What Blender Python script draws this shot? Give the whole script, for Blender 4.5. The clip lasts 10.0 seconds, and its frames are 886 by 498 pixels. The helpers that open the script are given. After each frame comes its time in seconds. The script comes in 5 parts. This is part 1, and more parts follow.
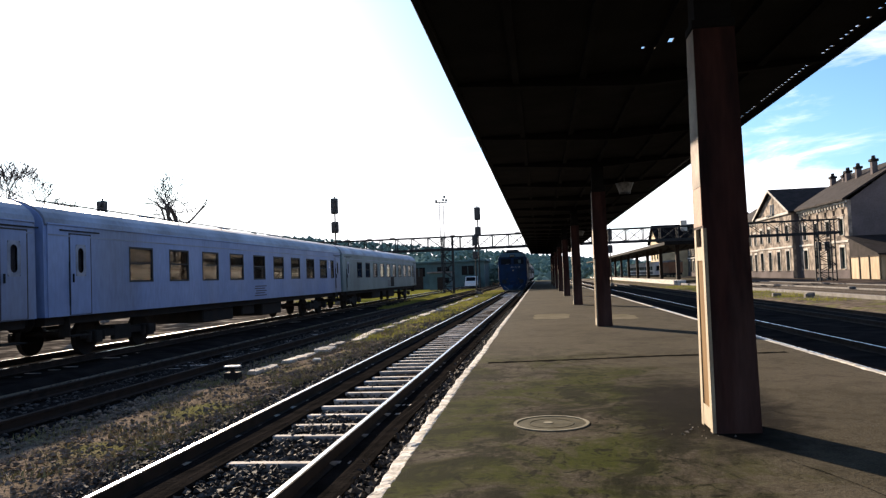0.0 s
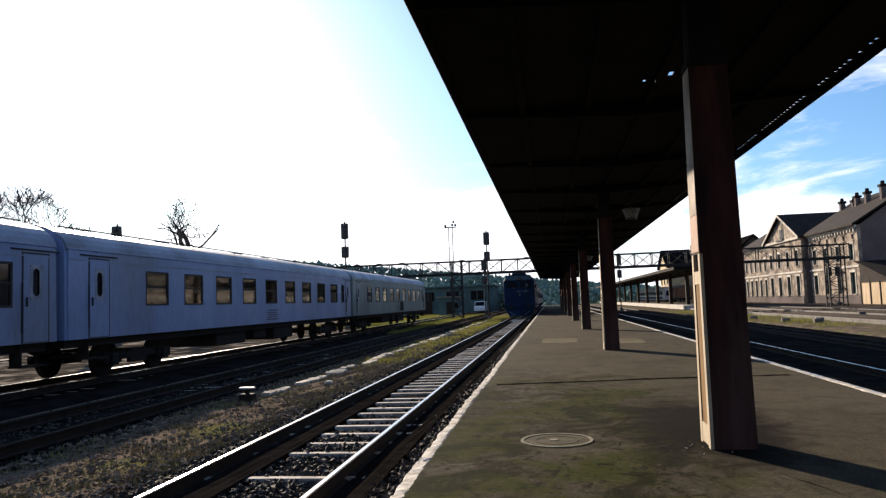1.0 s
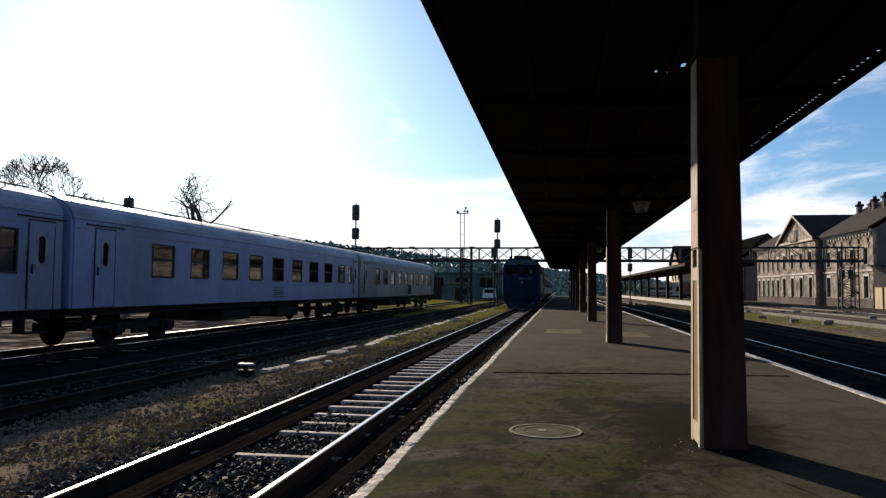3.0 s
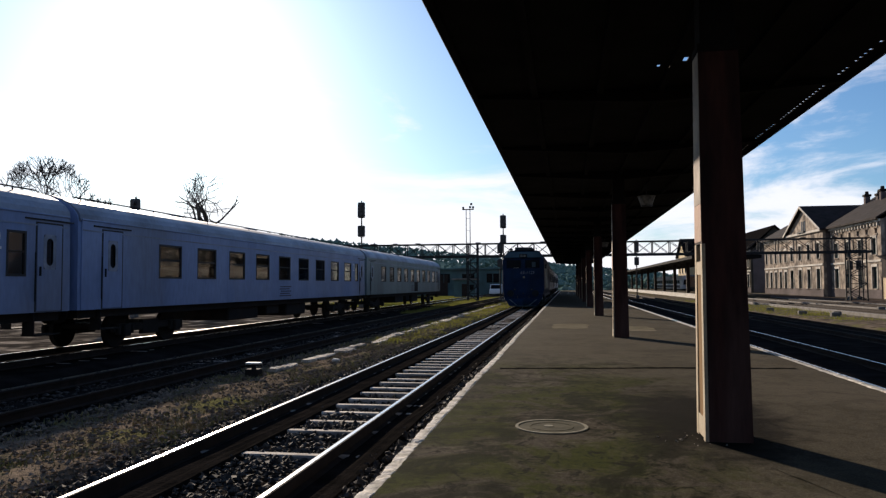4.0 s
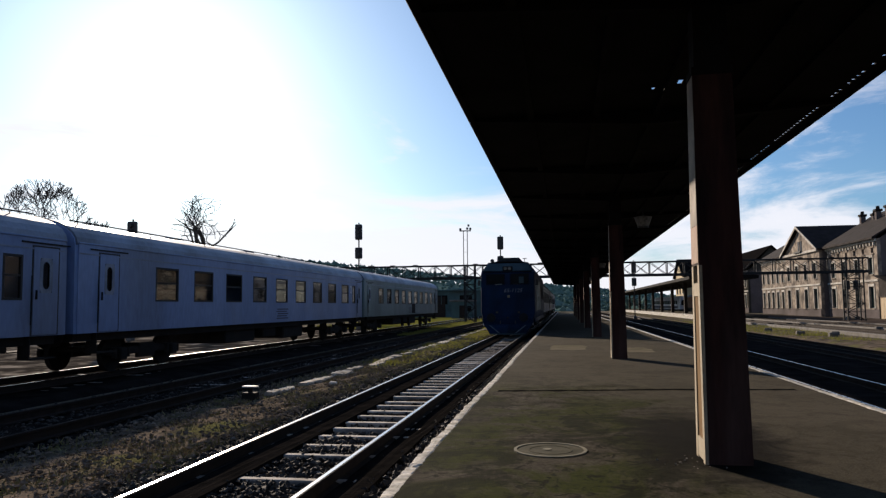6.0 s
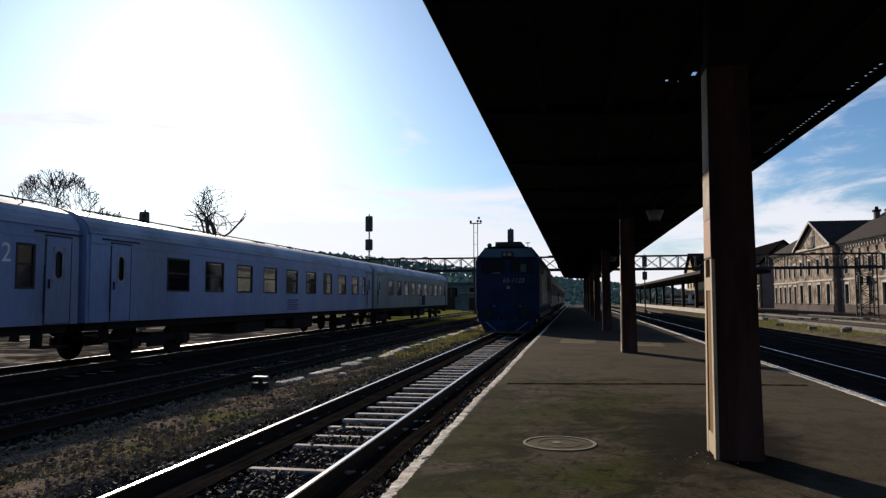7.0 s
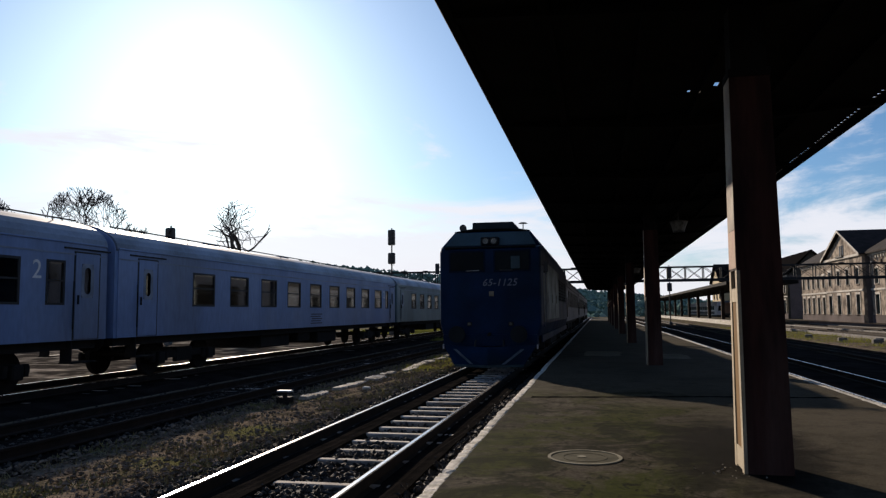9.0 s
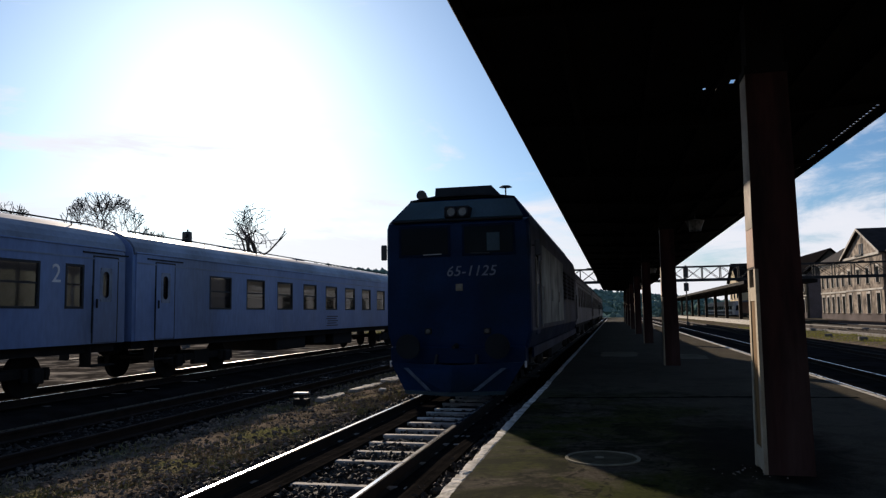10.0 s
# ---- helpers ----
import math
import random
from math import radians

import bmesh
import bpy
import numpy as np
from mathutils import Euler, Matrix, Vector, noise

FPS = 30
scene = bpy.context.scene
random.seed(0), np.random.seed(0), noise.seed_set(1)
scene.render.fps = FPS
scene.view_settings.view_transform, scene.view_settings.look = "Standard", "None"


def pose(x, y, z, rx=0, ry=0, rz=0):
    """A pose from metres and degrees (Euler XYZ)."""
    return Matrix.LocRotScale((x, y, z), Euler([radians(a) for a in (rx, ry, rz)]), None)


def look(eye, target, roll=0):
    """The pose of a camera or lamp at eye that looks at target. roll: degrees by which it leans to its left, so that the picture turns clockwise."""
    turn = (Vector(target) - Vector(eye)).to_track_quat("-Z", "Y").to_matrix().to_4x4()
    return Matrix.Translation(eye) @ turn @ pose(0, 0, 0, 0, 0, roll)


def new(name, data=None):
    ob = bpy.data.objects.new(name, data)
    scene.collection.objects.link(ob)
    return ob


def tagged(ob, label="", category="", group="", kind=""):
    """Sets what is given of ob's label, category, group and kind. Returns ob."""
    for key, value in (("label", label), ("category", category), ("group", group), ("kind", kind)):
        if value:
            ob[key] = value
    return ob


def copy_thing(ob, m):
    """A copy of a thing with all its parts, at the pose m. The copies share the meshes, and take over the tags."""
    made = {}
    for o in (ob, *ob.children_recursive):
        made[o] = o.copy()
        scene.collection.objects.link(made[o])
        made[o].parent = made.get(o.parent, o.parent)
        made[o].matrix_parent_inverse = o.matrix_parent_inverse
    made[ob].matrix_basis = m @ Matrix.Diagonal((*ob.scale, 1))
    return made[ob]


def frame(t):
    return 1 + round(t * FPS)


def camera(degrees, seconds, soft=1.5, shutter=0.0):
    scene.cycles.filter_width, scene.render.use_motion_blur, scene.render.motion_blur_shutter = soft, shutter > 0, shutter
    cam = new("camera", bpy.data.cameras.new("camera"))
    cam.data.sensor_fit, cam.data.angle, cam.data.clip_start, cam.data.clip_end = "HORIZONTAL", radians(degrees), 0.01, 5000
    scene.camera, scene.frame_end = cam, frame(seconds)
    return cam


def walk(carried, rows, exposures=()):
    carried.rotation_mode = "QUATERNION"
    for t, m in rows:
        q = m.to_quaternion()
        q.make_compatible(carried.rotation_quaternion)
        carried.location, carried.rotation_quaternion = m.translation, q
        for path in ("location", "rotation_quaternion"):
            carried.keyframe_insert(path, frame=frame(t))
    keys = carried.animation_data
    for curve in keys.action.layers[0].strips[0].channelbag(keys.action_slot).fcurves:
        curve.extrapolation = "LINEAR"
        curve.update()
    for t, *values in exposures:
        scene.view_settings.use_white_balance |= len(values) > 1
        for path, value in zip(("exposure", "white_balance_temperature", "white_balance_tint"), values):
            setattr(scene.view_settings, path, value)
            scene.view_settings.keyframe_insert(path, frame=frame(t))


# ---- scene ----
cam = camera(63.0, 10.0, soft=1.3)
PATH = [
    (0.0, pose(-0.212, 0.297, 1.413, 92.30, 2.20, 7.67)),
    (0.5, pose(-0.172, -0.061, 1.378, 92.63, 2.47, 7.82)),
    (1.0, pose(-0.172, -0.079, 1.393, 94.29, 2.13, 8.39)),
    (1.2, pose(-0.185, -0.042, 1.388, 93.98, 0.19, 9.72)),
    (1.3, pose(-0.191, -0.030, 1.391, 92.54, 0.66, 9.88)),
    (1.4, pose(-0.199, -0.032, 1.377, 92.05, 1.58, 12.02)),
    (1.5, pose(-0.208, -0.043, 1.387, 91.62, -0.56, 11.63)),
    (1.7, pose(-0.229, -0.025, 1.384, 91.62, -0.79, 10.65)),
    (2.0, pose(-0.226, -0.060, 1.398, 92.84, 0.57, 7.17)),
    (2.5, pose(-0.136, -0.003, 1.386, 93.08, 0.71, 7.82)),
    (2.7, pose(-0.081, 0.035, 1.381, 93.24, -0.40, 8.80)),
    (3.8, pose(0.005, 0.000, 1.399, 92.83, 0.19, 10.06)),
    (4.0, pose(-0.003, -0.001, 1.398, 92.86, 0.34, 9.70)),
    (4.5, pose(-0.003, 0.003, 1.400, 93.73, -0.21, 9.59)),
    (5.0, pose(0.000, 0.000, 1.400, 94.30, -0.00, 9.30)),
    (5.5, pose(-0.002, -0.003, 1.402, 94.56, 0.45, 9.17)),
    (6.8, pose(-0.001, 0.008, 1.414, 94.29, 0.59, 9.92)),
    (7.0, pose(-0.007, 0.025, 1.407, 93.95, 0.11, 10.28)),
    (7.2, pose(-0.003, 0.019, 1.389, 94.12, -0.18, 13.62)),
    (7.5, pose(-0.011, 0.004, 1.398, 92.90, -0.03, 12.26)),
    (8.0, pose(-0.013, -0.020, 1.408, 93.97, 0.06, 11.58)),
    (8.5, pose(-0.001, -0.006, 1.406, 94.40, 0.52, 11.76)),
    (9.0, pose(-0.004, 0.002, 1.411, 94.99, 0.48, 12.09)),
    (9.5, pose(-0.007, 0.000, 1.408, 95.25, 0.62, 13.17)),
    (10.0, pose(-0.009, 0.008, 1.405, 95.13, 0.85, 13.30)),
]
walk(cam, PATH, exposures=[(0.0, 1.36, 6700, 16), (1.0, 0.99, 6600, 16), (2.0, 0.65, 6500, 16), (2.7, 0.55, 6500, 16), (5.0, 0.38, 6450, 16), (7.5, 0.24, 6450, 16), (10.0, 0.22, 6450, 16)])

# ---- light: low winter sun ahead and to the left, thin cloud over a blue sky ----
SUN_AZ, SUN_EL = 30.0, 19.0
to_sun = Vector((-math.sin(radians(SUN_AZ)) * math.cos(radians(SUN_EL)), math.cos(radians(SUN_AZ)) * math.cos(radians(SUN_EL)), math.sin(radians(SUN_EL))))
world = bpy.data.worlds.new("world")
scene.world = world
world.use_nodes = True
wn, wl = world.node_tree.nodes, world.node_tree.links
wn.clear()
sky = wn.new("ShaderNodeTexSky")
sky.sky_type, sky.sun_disc = "NISHITA", False
sky.sun_elevation, sky.sun_rotation = radians(SUN_EL), radians(-SUN_AZ)
sky.air_density, sky.dust_density, sky.ozone_density = 1.0, 0.75, 5.0
wtc = wn.new("ShaderNodeTexCoord")
wmap = wn.new("ShaderNodeMapping")
wmap.inputs["Scale"].default_value = (1.0, 1.0, 4.2)
wcl = wn.new("ShaderNodeTexNoise")
wcl.inputs["Scale"].default_value, wcl.inputs["Detail"].default_value, wcl.inputs["Roughness"].default_value = 2.6, 9.0, 0.6
wcl.inputs["Distortion"].default_value = 0.5
wramp = wn.new("ShaderNodeValToRGB")
wramp.color_ramp.elements[0].position, wramp.color_ramp.elements[1].position = 0.54, 0.68
wmix = wn.new("ShaderNodeMixRGB")
wmix.inputs["Color2"].default_value = (9.3, 9.4, 9.6, 1)
wmul = wn.new("ShaderNodeMath")
wmul.operation = "MULTIPLY"
wmul.inputs[1].default_value = 0.75
wbg, wout = wn.new("ShaderNodeBackground"), wn.new("ShaderNodeOutputWorld")
wbg.inputs["Strength"].default_value = 0.082
wl.new(wtc.outputs["Generated"], wmap.inputs["Vector"])
wl.new(wmap.outputs[0], wcl.inputs["Vector"])
wl.new(wcl.outputs[0], wramp.inputs[0])
wl.new(wramp.outputs[0], wmul.inputs[0])
wl.new(wmul.outputs[0], wmix.inputs["Fac"])
wtint = wn.new("ShaderNodeMixRGB")
wtint.blend_type, wtint.inputs["Fac"].default_value = "MULTIPLY", 1.0
wtint.inputs["Color2"].default_value = (0.83, 1.0, 1.04, 1)
wl.new(sky.outputs[0], wtint.inputs["Color1"])
wl.new(wtint.outputs[0], wmix.inputs["Color1"])
# pale haze low over the horizon, all round
wsep = wn.new("ShaderNodeSeparateXYZ")
whaze = wn.new("ShaderNodeMapRange")
whaze.interpolation_type = "SMOOTHSTEP"
whaze.inputs["From Min"].default_value, whaze.inputs["From Max"].default_value = 0.19, 0.09
whaze.inputs["To Min"].default_value, whaze.inputs["To Max"].default_value = 0.0, 0.9
wmix2 = wn.new("ShaderNodeMixRGB")
wmix2.inputs["Color2"].default_value = (9.0, 9.3, 9.6, 1)
wl.new(wtc.outputs["Generated"], wsep.inputs[0])
wsub, wadd = wn.new("ShaderNodeMath"), wn.new("ShaderNodeMath")
wsub.operation, wadd.operation = "MULTIPLY_ADD", "ADD"
wsub.inputs[1].default_value, wsub.inputs[2].default_value = -0.55, 0.275
wl.new(wcl.outputs[0], wsub.inputs[0])
wl.new(wsub.outputs[0], wadd.inputs[0])
wl.new(wsep.outputs["Z"], wadd.inputs[1])
wl.new(wadd.outputs[0], whaze.inputs["Value"])
wl.new(whaze.outputs[0], wmix2.inputs["Fac"])
wl.new(wmix.outputs[0], wmix2.inputs["Color1"])
wl.new(wmix2.outputs[0], wbg.inputs["Color"])
wl.new(wbg.outputs[0], wout.inputs["Surface"])
sun_data = bpy.data.lights.new("sun", "SUN")
sun_data.energy, sun_data.angle, sun_data.color = 5.0, radians(0.6), (1.0, 0.86, 0.66)
sun = new("sun", sun_data)
sun.matrix_basis = look((0, 0, 60), (-to_sun.x, -to_sun.y, 60 - to_sun.z))


# ---- materials ----
def mat(name, base, second=None, rough=0.7, metal=0.0, scale=6.0, fine=60.0, bump=0.25, spread=(0.35, 0.65), third=None, stain=0.6,
        stretch=(1, 1, 1), piece=0.0, spec=0.5, depth=0.004):
    """Two-scale procedural surface: large mottling between two colours, fine grain in value and relief, optional stains of a third colour,
    optional change from piece to piece."""
    m = bpy.data.materials.new(name)
    m.use_nodes = True
    n, l = m.node_tree.nodes, m.node_tree.links
    bsdf = n["Principled BSDF"]
    bsdf.inputs["Roughness"].default_value, bsdf.inputs["Metallic"].default_value = rough, metal
    bsdf.inputs["Specular IOR Level"].default_value = spec
    second = second or tuple(c * 0.7 for c in base)
    tc, mp = n.new("ShaderNodeTexCoord"), n.new("ShaderNodeMapping")
    mp.inputs["Scale"].default_value = stretch
    l.new(tc.outputs["Object"], mp.inputs["Vector"])

    def noise_at(s, detail):
        t = n.new("ShaderNodeTexNoise")
        t.inputs["Scale"].default_value, t.inputs["Detail"].default_value = s, detail
        l.new(mp.outputs[0], t.inputs["Vector"])
        return t

    big, small = noise_at(scale, 5), noise_at(fine, 4)
    ramp = n.new("ShaderNodeValToRGB")
    ramp.color_ramp.elements[0].position, ramp.color_ramp.elements[1].position = spread
    ramp.color_ramp.elements[0].color, ramp.color_ramp.elements[1].color = (*base, 1), (*second, 1)
    l.new(big.outputs[0], ramp.inputs[0])
    colour = ramp.outputs[0]
    if third:
        st = noise_at(scale * 0.37, 6)
        sr = n.new("ShaderNodeValToRGB")
        sr.color_ramp.elements[0].position, sr.color_ramp.elements[1].position = 0.5, 0.66
        mul = n.new("ShaderNodeMath")
        mul.operation, mul.inputs[1].default_value = "MULTIPLY", stain
        mix = n.new("ShaderNodeMixRGB")
        mix.inputs["Color2"].default_value = (*third, 1)
        l.new(st.outputs[0], sr.inputs[0])
        l.new(sr.outputs[0], mul.inputs[0])
        l.new(mul.outputs[0], mix.inputs["Fac"])
        l.new(colour, mix.inputs["Color1"])
        colour = mix.outputs[0]
    grain = n.new("ShaderNodeMapRange")
    grain.inputs["To Min"].default_value, grain.inputs["To Max"].default_value = 0.72, 1.28
    l.new(small.outputs[0], grain.inputs["Value"])
    value = grain.outputs[0]
    if piece:
        info, pr, mm = n.new("ShaderNodeObjectInfo"), n.new("ShaderNodeMapRange"), n.new("ShaderNodeMath")
        pr.inputs["To Min"].default_value, pr.inputs["To Max"].default_value = 1 - piece, 1 + piece
        mm.operation = "MULTIPLY"
        l.new(info.outputs["Random"], pr.inputs["Value"])
        l.new(pr.outputs[0], mm.inputs[0])
        l.new(value, mm.inputs[1])
        value = mm.outputs[0]
    hsv = n.new("ShaderNodeHueSaturation")
    l.new(value, hsv.inputs["Value"])
    l.new(colour, hsv.inputs["Color"])
    l.new(hsv.outputs[0], bsdf.inputs["Base Color"])
    rr = n.new("ShaderNodeMapRange")
    rr.inputs["To Min"].default_value, rr.inputs["To Max"].default_value = max(0.05, rough - 0.12), min(1, rough + 0.12)
    l.new(big.outputs[0], rr.inputs["Value"])
    l.new(rr.outputs[0], bsdf.inputs["Roughness"])
    if bump:
        b = n.new("ShaderNodeBump")
        b.inputs["Strength"].default_value, b.inputs["Distance"].default_value = bump, depth
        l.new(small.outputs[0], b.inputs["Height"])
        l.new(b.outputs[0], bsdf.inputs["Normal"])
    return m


def clear_glass(name, tint=(0.85, 0.9, 0.9), rough=0.03):
    m = bpy.data.materials.new(name)
    m.use_nodes = True
    b = m.node_tree.nodes["Principled BSDF"]
    b.inputs["Base Color"].default_value = (*tint, 1)
    b.inputs["Transmission Weight"].default_value, b.inputs["Roughness"].default_value, b.inputs["IOR"].default_value = 1.0, rough, 1.5
    return m


M_GROUND = mat("dirt_and_gravel", (0.10, 0.085, 0.06), (0.17, 0.15, 0.115), 0.95, scale=0.6, fine=28, bump=0.9, third=(0.075, 0.095, 0.03), stain=0.75, depth=0.03, spec=0.0)
M_VERGE = mat("gravel_verge", (0.19, 0.15, 0.112), (0.07, 0.058, 0.043), 0.95, scale=2.2, fine=24, bump=1.0, third=(0.12, 0.12, 0.04), stain=0.8, depth=0.03, spec=0.0)
# Pale patches paint the sunlit ground glimpsed under the parked coaches.
M_DIRT = mat("sun_patched_yard_gravel", (0.035, 0.030, 0.025), (0.06, 0.052, 0.042), 0.95, scale=2.4, fine=24, bump=1.0, third=(0.30, 0.26, 0.21), stain=1.0, depth=0.03, spec=0.0)
M_FORE = mat("trodden_brown_gravel", (0.115, 0.090, 0.074), (0.055, 0.044, 0.037), 0.95, scale=0.9, fine=20, bump=1.0, third=(0.028, 0.023, 0.02), stain=0.8, depth=0.03, spec=0.0)
M_GRIT = mat("mixed_verge_gravel", (0.26, 0.205, 0.16), (0.07, 0.058, 0.046), 0.95, scale=7.0, fine=24, bump=0.6, spec=0.0)
M_RAIL_SHADE = mat("rail_shade_dirt", (0.008, 0.0075, 0.007), (0.016, 0.014, 0.013), 0.95, scale=3, fine=26, bump=0.8, depth=0.02, spec=0.0)
M_BALLAST = mat("oily_ballast", (0.013, 0.012, 0.0115), (0.026, 0.023, 0.021), 0.9, scale=1.5, fine=22, bump=1.0, depth=0.04, spec=0.0)
M_STONE = mat("ballast_stone", (0.012, 0.011, 0.010), (0.085, 0.076, 0.068), 0.8, scale=9.0, fine=30, bump=0.4, spec=0.12)
M_COPING = mat("pale_concrete", (0.74, 0.70, 0.63), (0.42, 0.385, 0.325), 0.95, scale=9, fine=38, bump=1.0, piece=0.15, third=(0.10, 0.10, 0.065), stain=0.75, depth=0.014, spec=0.1)
M_SLAB = mat("broken_pale_concrete", (0.52, 0.48, 0.42), (0.26, 0.235, 0.20), 0.95, scale=5, fine=35, bump=1.0, piece=0.3, third=(0.10, 0.085, 0.06), stain=0.7, depth=0.014, spec=0.1)
M_CONCRETE = mat("grey_concrete", (0.13, 0.12, 0.105), (0.09, 0.08, 0.07), 0.9, scale=2, fine=45, bump=0.4, piece=0.15)
M_SLEEPER = mat("weathered_sleeper", (0.52, 0.47, 0.42), (0.30, 0.27, 0.24), 0.9, scale=4, fine=40, bump=0.5, piece=0.3, third=(0.14, 0.12, 0.10), spec=0.3)
M_RAILTOP = mat("polished_rail_head", (0.62, 0.61, 0.6), (0.5, 0.48, 0.46), 0.28, 1.0, scale=3, fine=80, bump=0.05)
M_RUST = mat("rusty_steel", (0.03, 0.02, 0.015), (0.02, 0.015, 0.012), 0.9, 0.1, scale=5, fine=60, bump=0.3, spec=0.2)
M_COLUMN = mat("shade_darkened_brown_paint", (0.044, 0.0165, 0.0125), (0.012, 0.0062, 0.0056), 0.8, scale=5.0, fine=36, bump=0.45, third=(0.085, 0.048, 0.039), stain=0.7, stretch=(1, 1, 0.16), spec=0.1)
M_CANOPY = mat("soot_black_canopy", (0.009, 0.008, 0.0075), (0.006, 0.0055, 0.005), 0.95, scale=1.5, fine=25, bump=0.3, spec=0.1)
M_ROOFSHEET = mat("dull_roof_sheet", (0.14, 0.13, 0.12), (0.1, 0.085, 0.07), 0.8, scale=1.5, fine=25, bump=0.3)
M_IRON = mat("cast_iron", (0.075, 0.068, 0.042), (0.04, 0.037, 0.022), 0.85, 0.0, scale=6, fine=60, bump=0.4, spec=0.05)
M_COACH = mat("faded_blue_grey_paint", (0.175, 0.26, 0.45), (0.135, 0.205, 0.375), 0.5, scale=0.9, fine=10, bump=0.1, third=(0.13, 0.15, 0.19), stain=0.6, stretch=(1, 1, 0.3))
M_COACH_GREY = mat("grey_green_coach_paint", (0.105, 0.18, 0.19), (0.075, 0.13, 0.14), 0.5, scale=0.9, fine=10, bump=0.1, third=(0.07, 0.10, 0.105), stain=0.6, stretch=(1, 1, 0.3))
M_COACH_ROOF = mat("grimy_blue_grey_roof", (0.20, 0.25, 0.34), (0.13, 0.155, 0.20), 0.55, scale=0.8, fine=12, bump=0.1)
M_UNDER = mat("black_running_gear", (0.012, 0.011, 0.010), (0.022, 0.018, 0.015), 0.9, 0.0, scale=3, fine=30, bump=0.3, spec=0.2)
M_WHITE = mat("white_paint", (0.75, 0.75, 0.74), (0.6, 0.6, 0.58), 0.6, scale=4, fine=40, bump=0.1)
M_RUBBER = mat("dark_rubber", (0.02, 0.02, 0.02), (0.03, 0.03, 0.03), 0.8, scale=6, fine=50, bump=0.1)
M_BLIND = mat("interior_panel", (0.085, 0.075, 0.073), (0.055, 0.05, 0.05), 0.8, scale=2, fine=30, bump=0.1)
M_WINGLASS = mat("dark_window_glass", (0.004, 0.005, 0.006), (0.006, 0.007, 0.008), 0.08, 0.0, scale=1.5, fine=8, bump=0.02, spec=0.06)
M_LOCO = mat("deep_blue_loco_paint", (0.0011, 0.0185, 0.062), (0.001, 0.0105, 0.034), 0.5, scale=1.2, fine=18, bump=0.06, third=(0.002, 0.011, 0.015), stain=0.75, spec=0.1)
M_SCREEN = mat("black_windscreen_glass", (0.001, 0.006, 0.010), (0.001, 0.004, 0.007), 0.15, 0.0, scale=1.5, fine=8, bump=0.02, spec=0.03)
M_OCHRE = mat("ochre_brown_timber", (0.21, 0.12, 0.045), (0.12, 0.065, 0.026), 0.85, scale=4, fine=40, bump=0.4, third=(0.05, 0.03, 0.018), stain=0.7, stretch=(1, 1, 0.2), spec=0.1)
M_SCREENFRAME = mat("dark_blue_window_frame", (0.002, 0.010, 0.028), (0.0015, 0.006, 0.016), 0.6, scale=4, fine=40, bump=0.05, spec=0.05)
M_LOCO_LIGHT = mat("pale_blue_loco_paint", (0.032, 0.064, 0.078), (0.022, 0.046, 0.056), 0.5, scale=1.2, fine=18, bump=0.06, third=(0.022, 0.032, 0.035), stain=0.6, spec=0.2)
M_LOCO_ROOF = mat("sooty_loco_roof", (0.014, 0.018, 0.02), (0.009, 0.010, 0.012), 0.85, scale=1.5, fine=20, bump=0.2, spec=0.2)
M_STEEL = mat("grey_steel", (0.020, 0.022, 0.023), (0.012, 0.013, 0.014), 0.7, 0.1, scale=4, fine=40, bump=0.15, spec=0.2)
M_BLACK = mat("black_enamel", (0.012, 0.012, 0.013), (0.02, 0.02, 0.02), 0.55, scale=4, fine=40, bump=0.1)
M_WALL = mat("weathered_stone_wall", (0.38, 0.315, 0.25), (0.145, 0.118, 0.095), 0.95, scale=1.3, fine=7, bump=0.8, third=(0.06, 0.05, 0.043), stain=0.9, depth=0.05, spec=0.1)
# Render darkened to hold the shade of walls turned from the sun.
M_WALL_SIDE = mat("shade_darkened_render", (0.13, 0.108, 0.105), (0.095, 0.08, 0.077), 0.95, scale=0.4, fine=5, bump=0.4, third=(0.07, 0.06, 0.058), depth=0.03, spec=0.05)
M_TILEROOF = mat("dark_tiled_roof", (0.029, 0.022, 0.0205), (0.018, 0.015, 0.0135), 0.9, scale=1.2, fine=9, bump=0.6, depth=0.03, spec=0.1)
# Annex walls, its roof and the far roof: shade darkened into the colour.
M_SHADED_ROOF = mat("shade_darkened_roof", (0.010, 0.009, 0.009), (0.007, 0.0065, 0.0065), 0.9, scale=1.2, fine=9, bump=0.5, depth=0.03, spec=0.0)
M_ANNEX = mat("shade_darkened_annex_wall", (0.055, 0.052, 0.043), (0.033, 0.032, 0.027), 0.95, scale=0.9, fine=6, bump=0.5, third=(0.10, 0.09, 0.075), depth=0.03, spec=0.0)
M_WOOD = mat("bare_timber", (0.46, 0.34, 0.20), (0.33, 0.235, 0.135), 0.8, scale=2, fine=25, bump=0.2, stretch=(1, 1, 0.2))
M_BARK = mat("winter_bark", (0.075, 0.06, 0.05), (0.05, 0.042, 0.036), 0.95, scale=3, fine=25, bump=0.5)
# Blue-green paling of distant haze is put into the foliage colour.
M_LEAF = mat("haze_tinted_foliage", (0.09, 0.15, 0.14), (0.12, 0.19, 0.168), 0.95, scale=0.3, fine=4, bump=0.4, spec=0.0)
M_GRASS = mat("spring_grass", (0.13, 0.142, 0.025), (0.19, 0.175, 0.045), 0.85, scale=0.9, fine=10, bump=0.1, spec=0.0)
gn, gl = M_GRASS.node_tree.nodes, M_GRASS.node_tree.links
glow_through, gmix = gn.new("ShaderNodeBsdfTranslucent"), gn.new("ShaderNodeMixShader")
glow_through.inputs["Color"].default_value = (0.24, 0.24, 0.06, 1)
gmix.inputs[0].default_value = 0.28
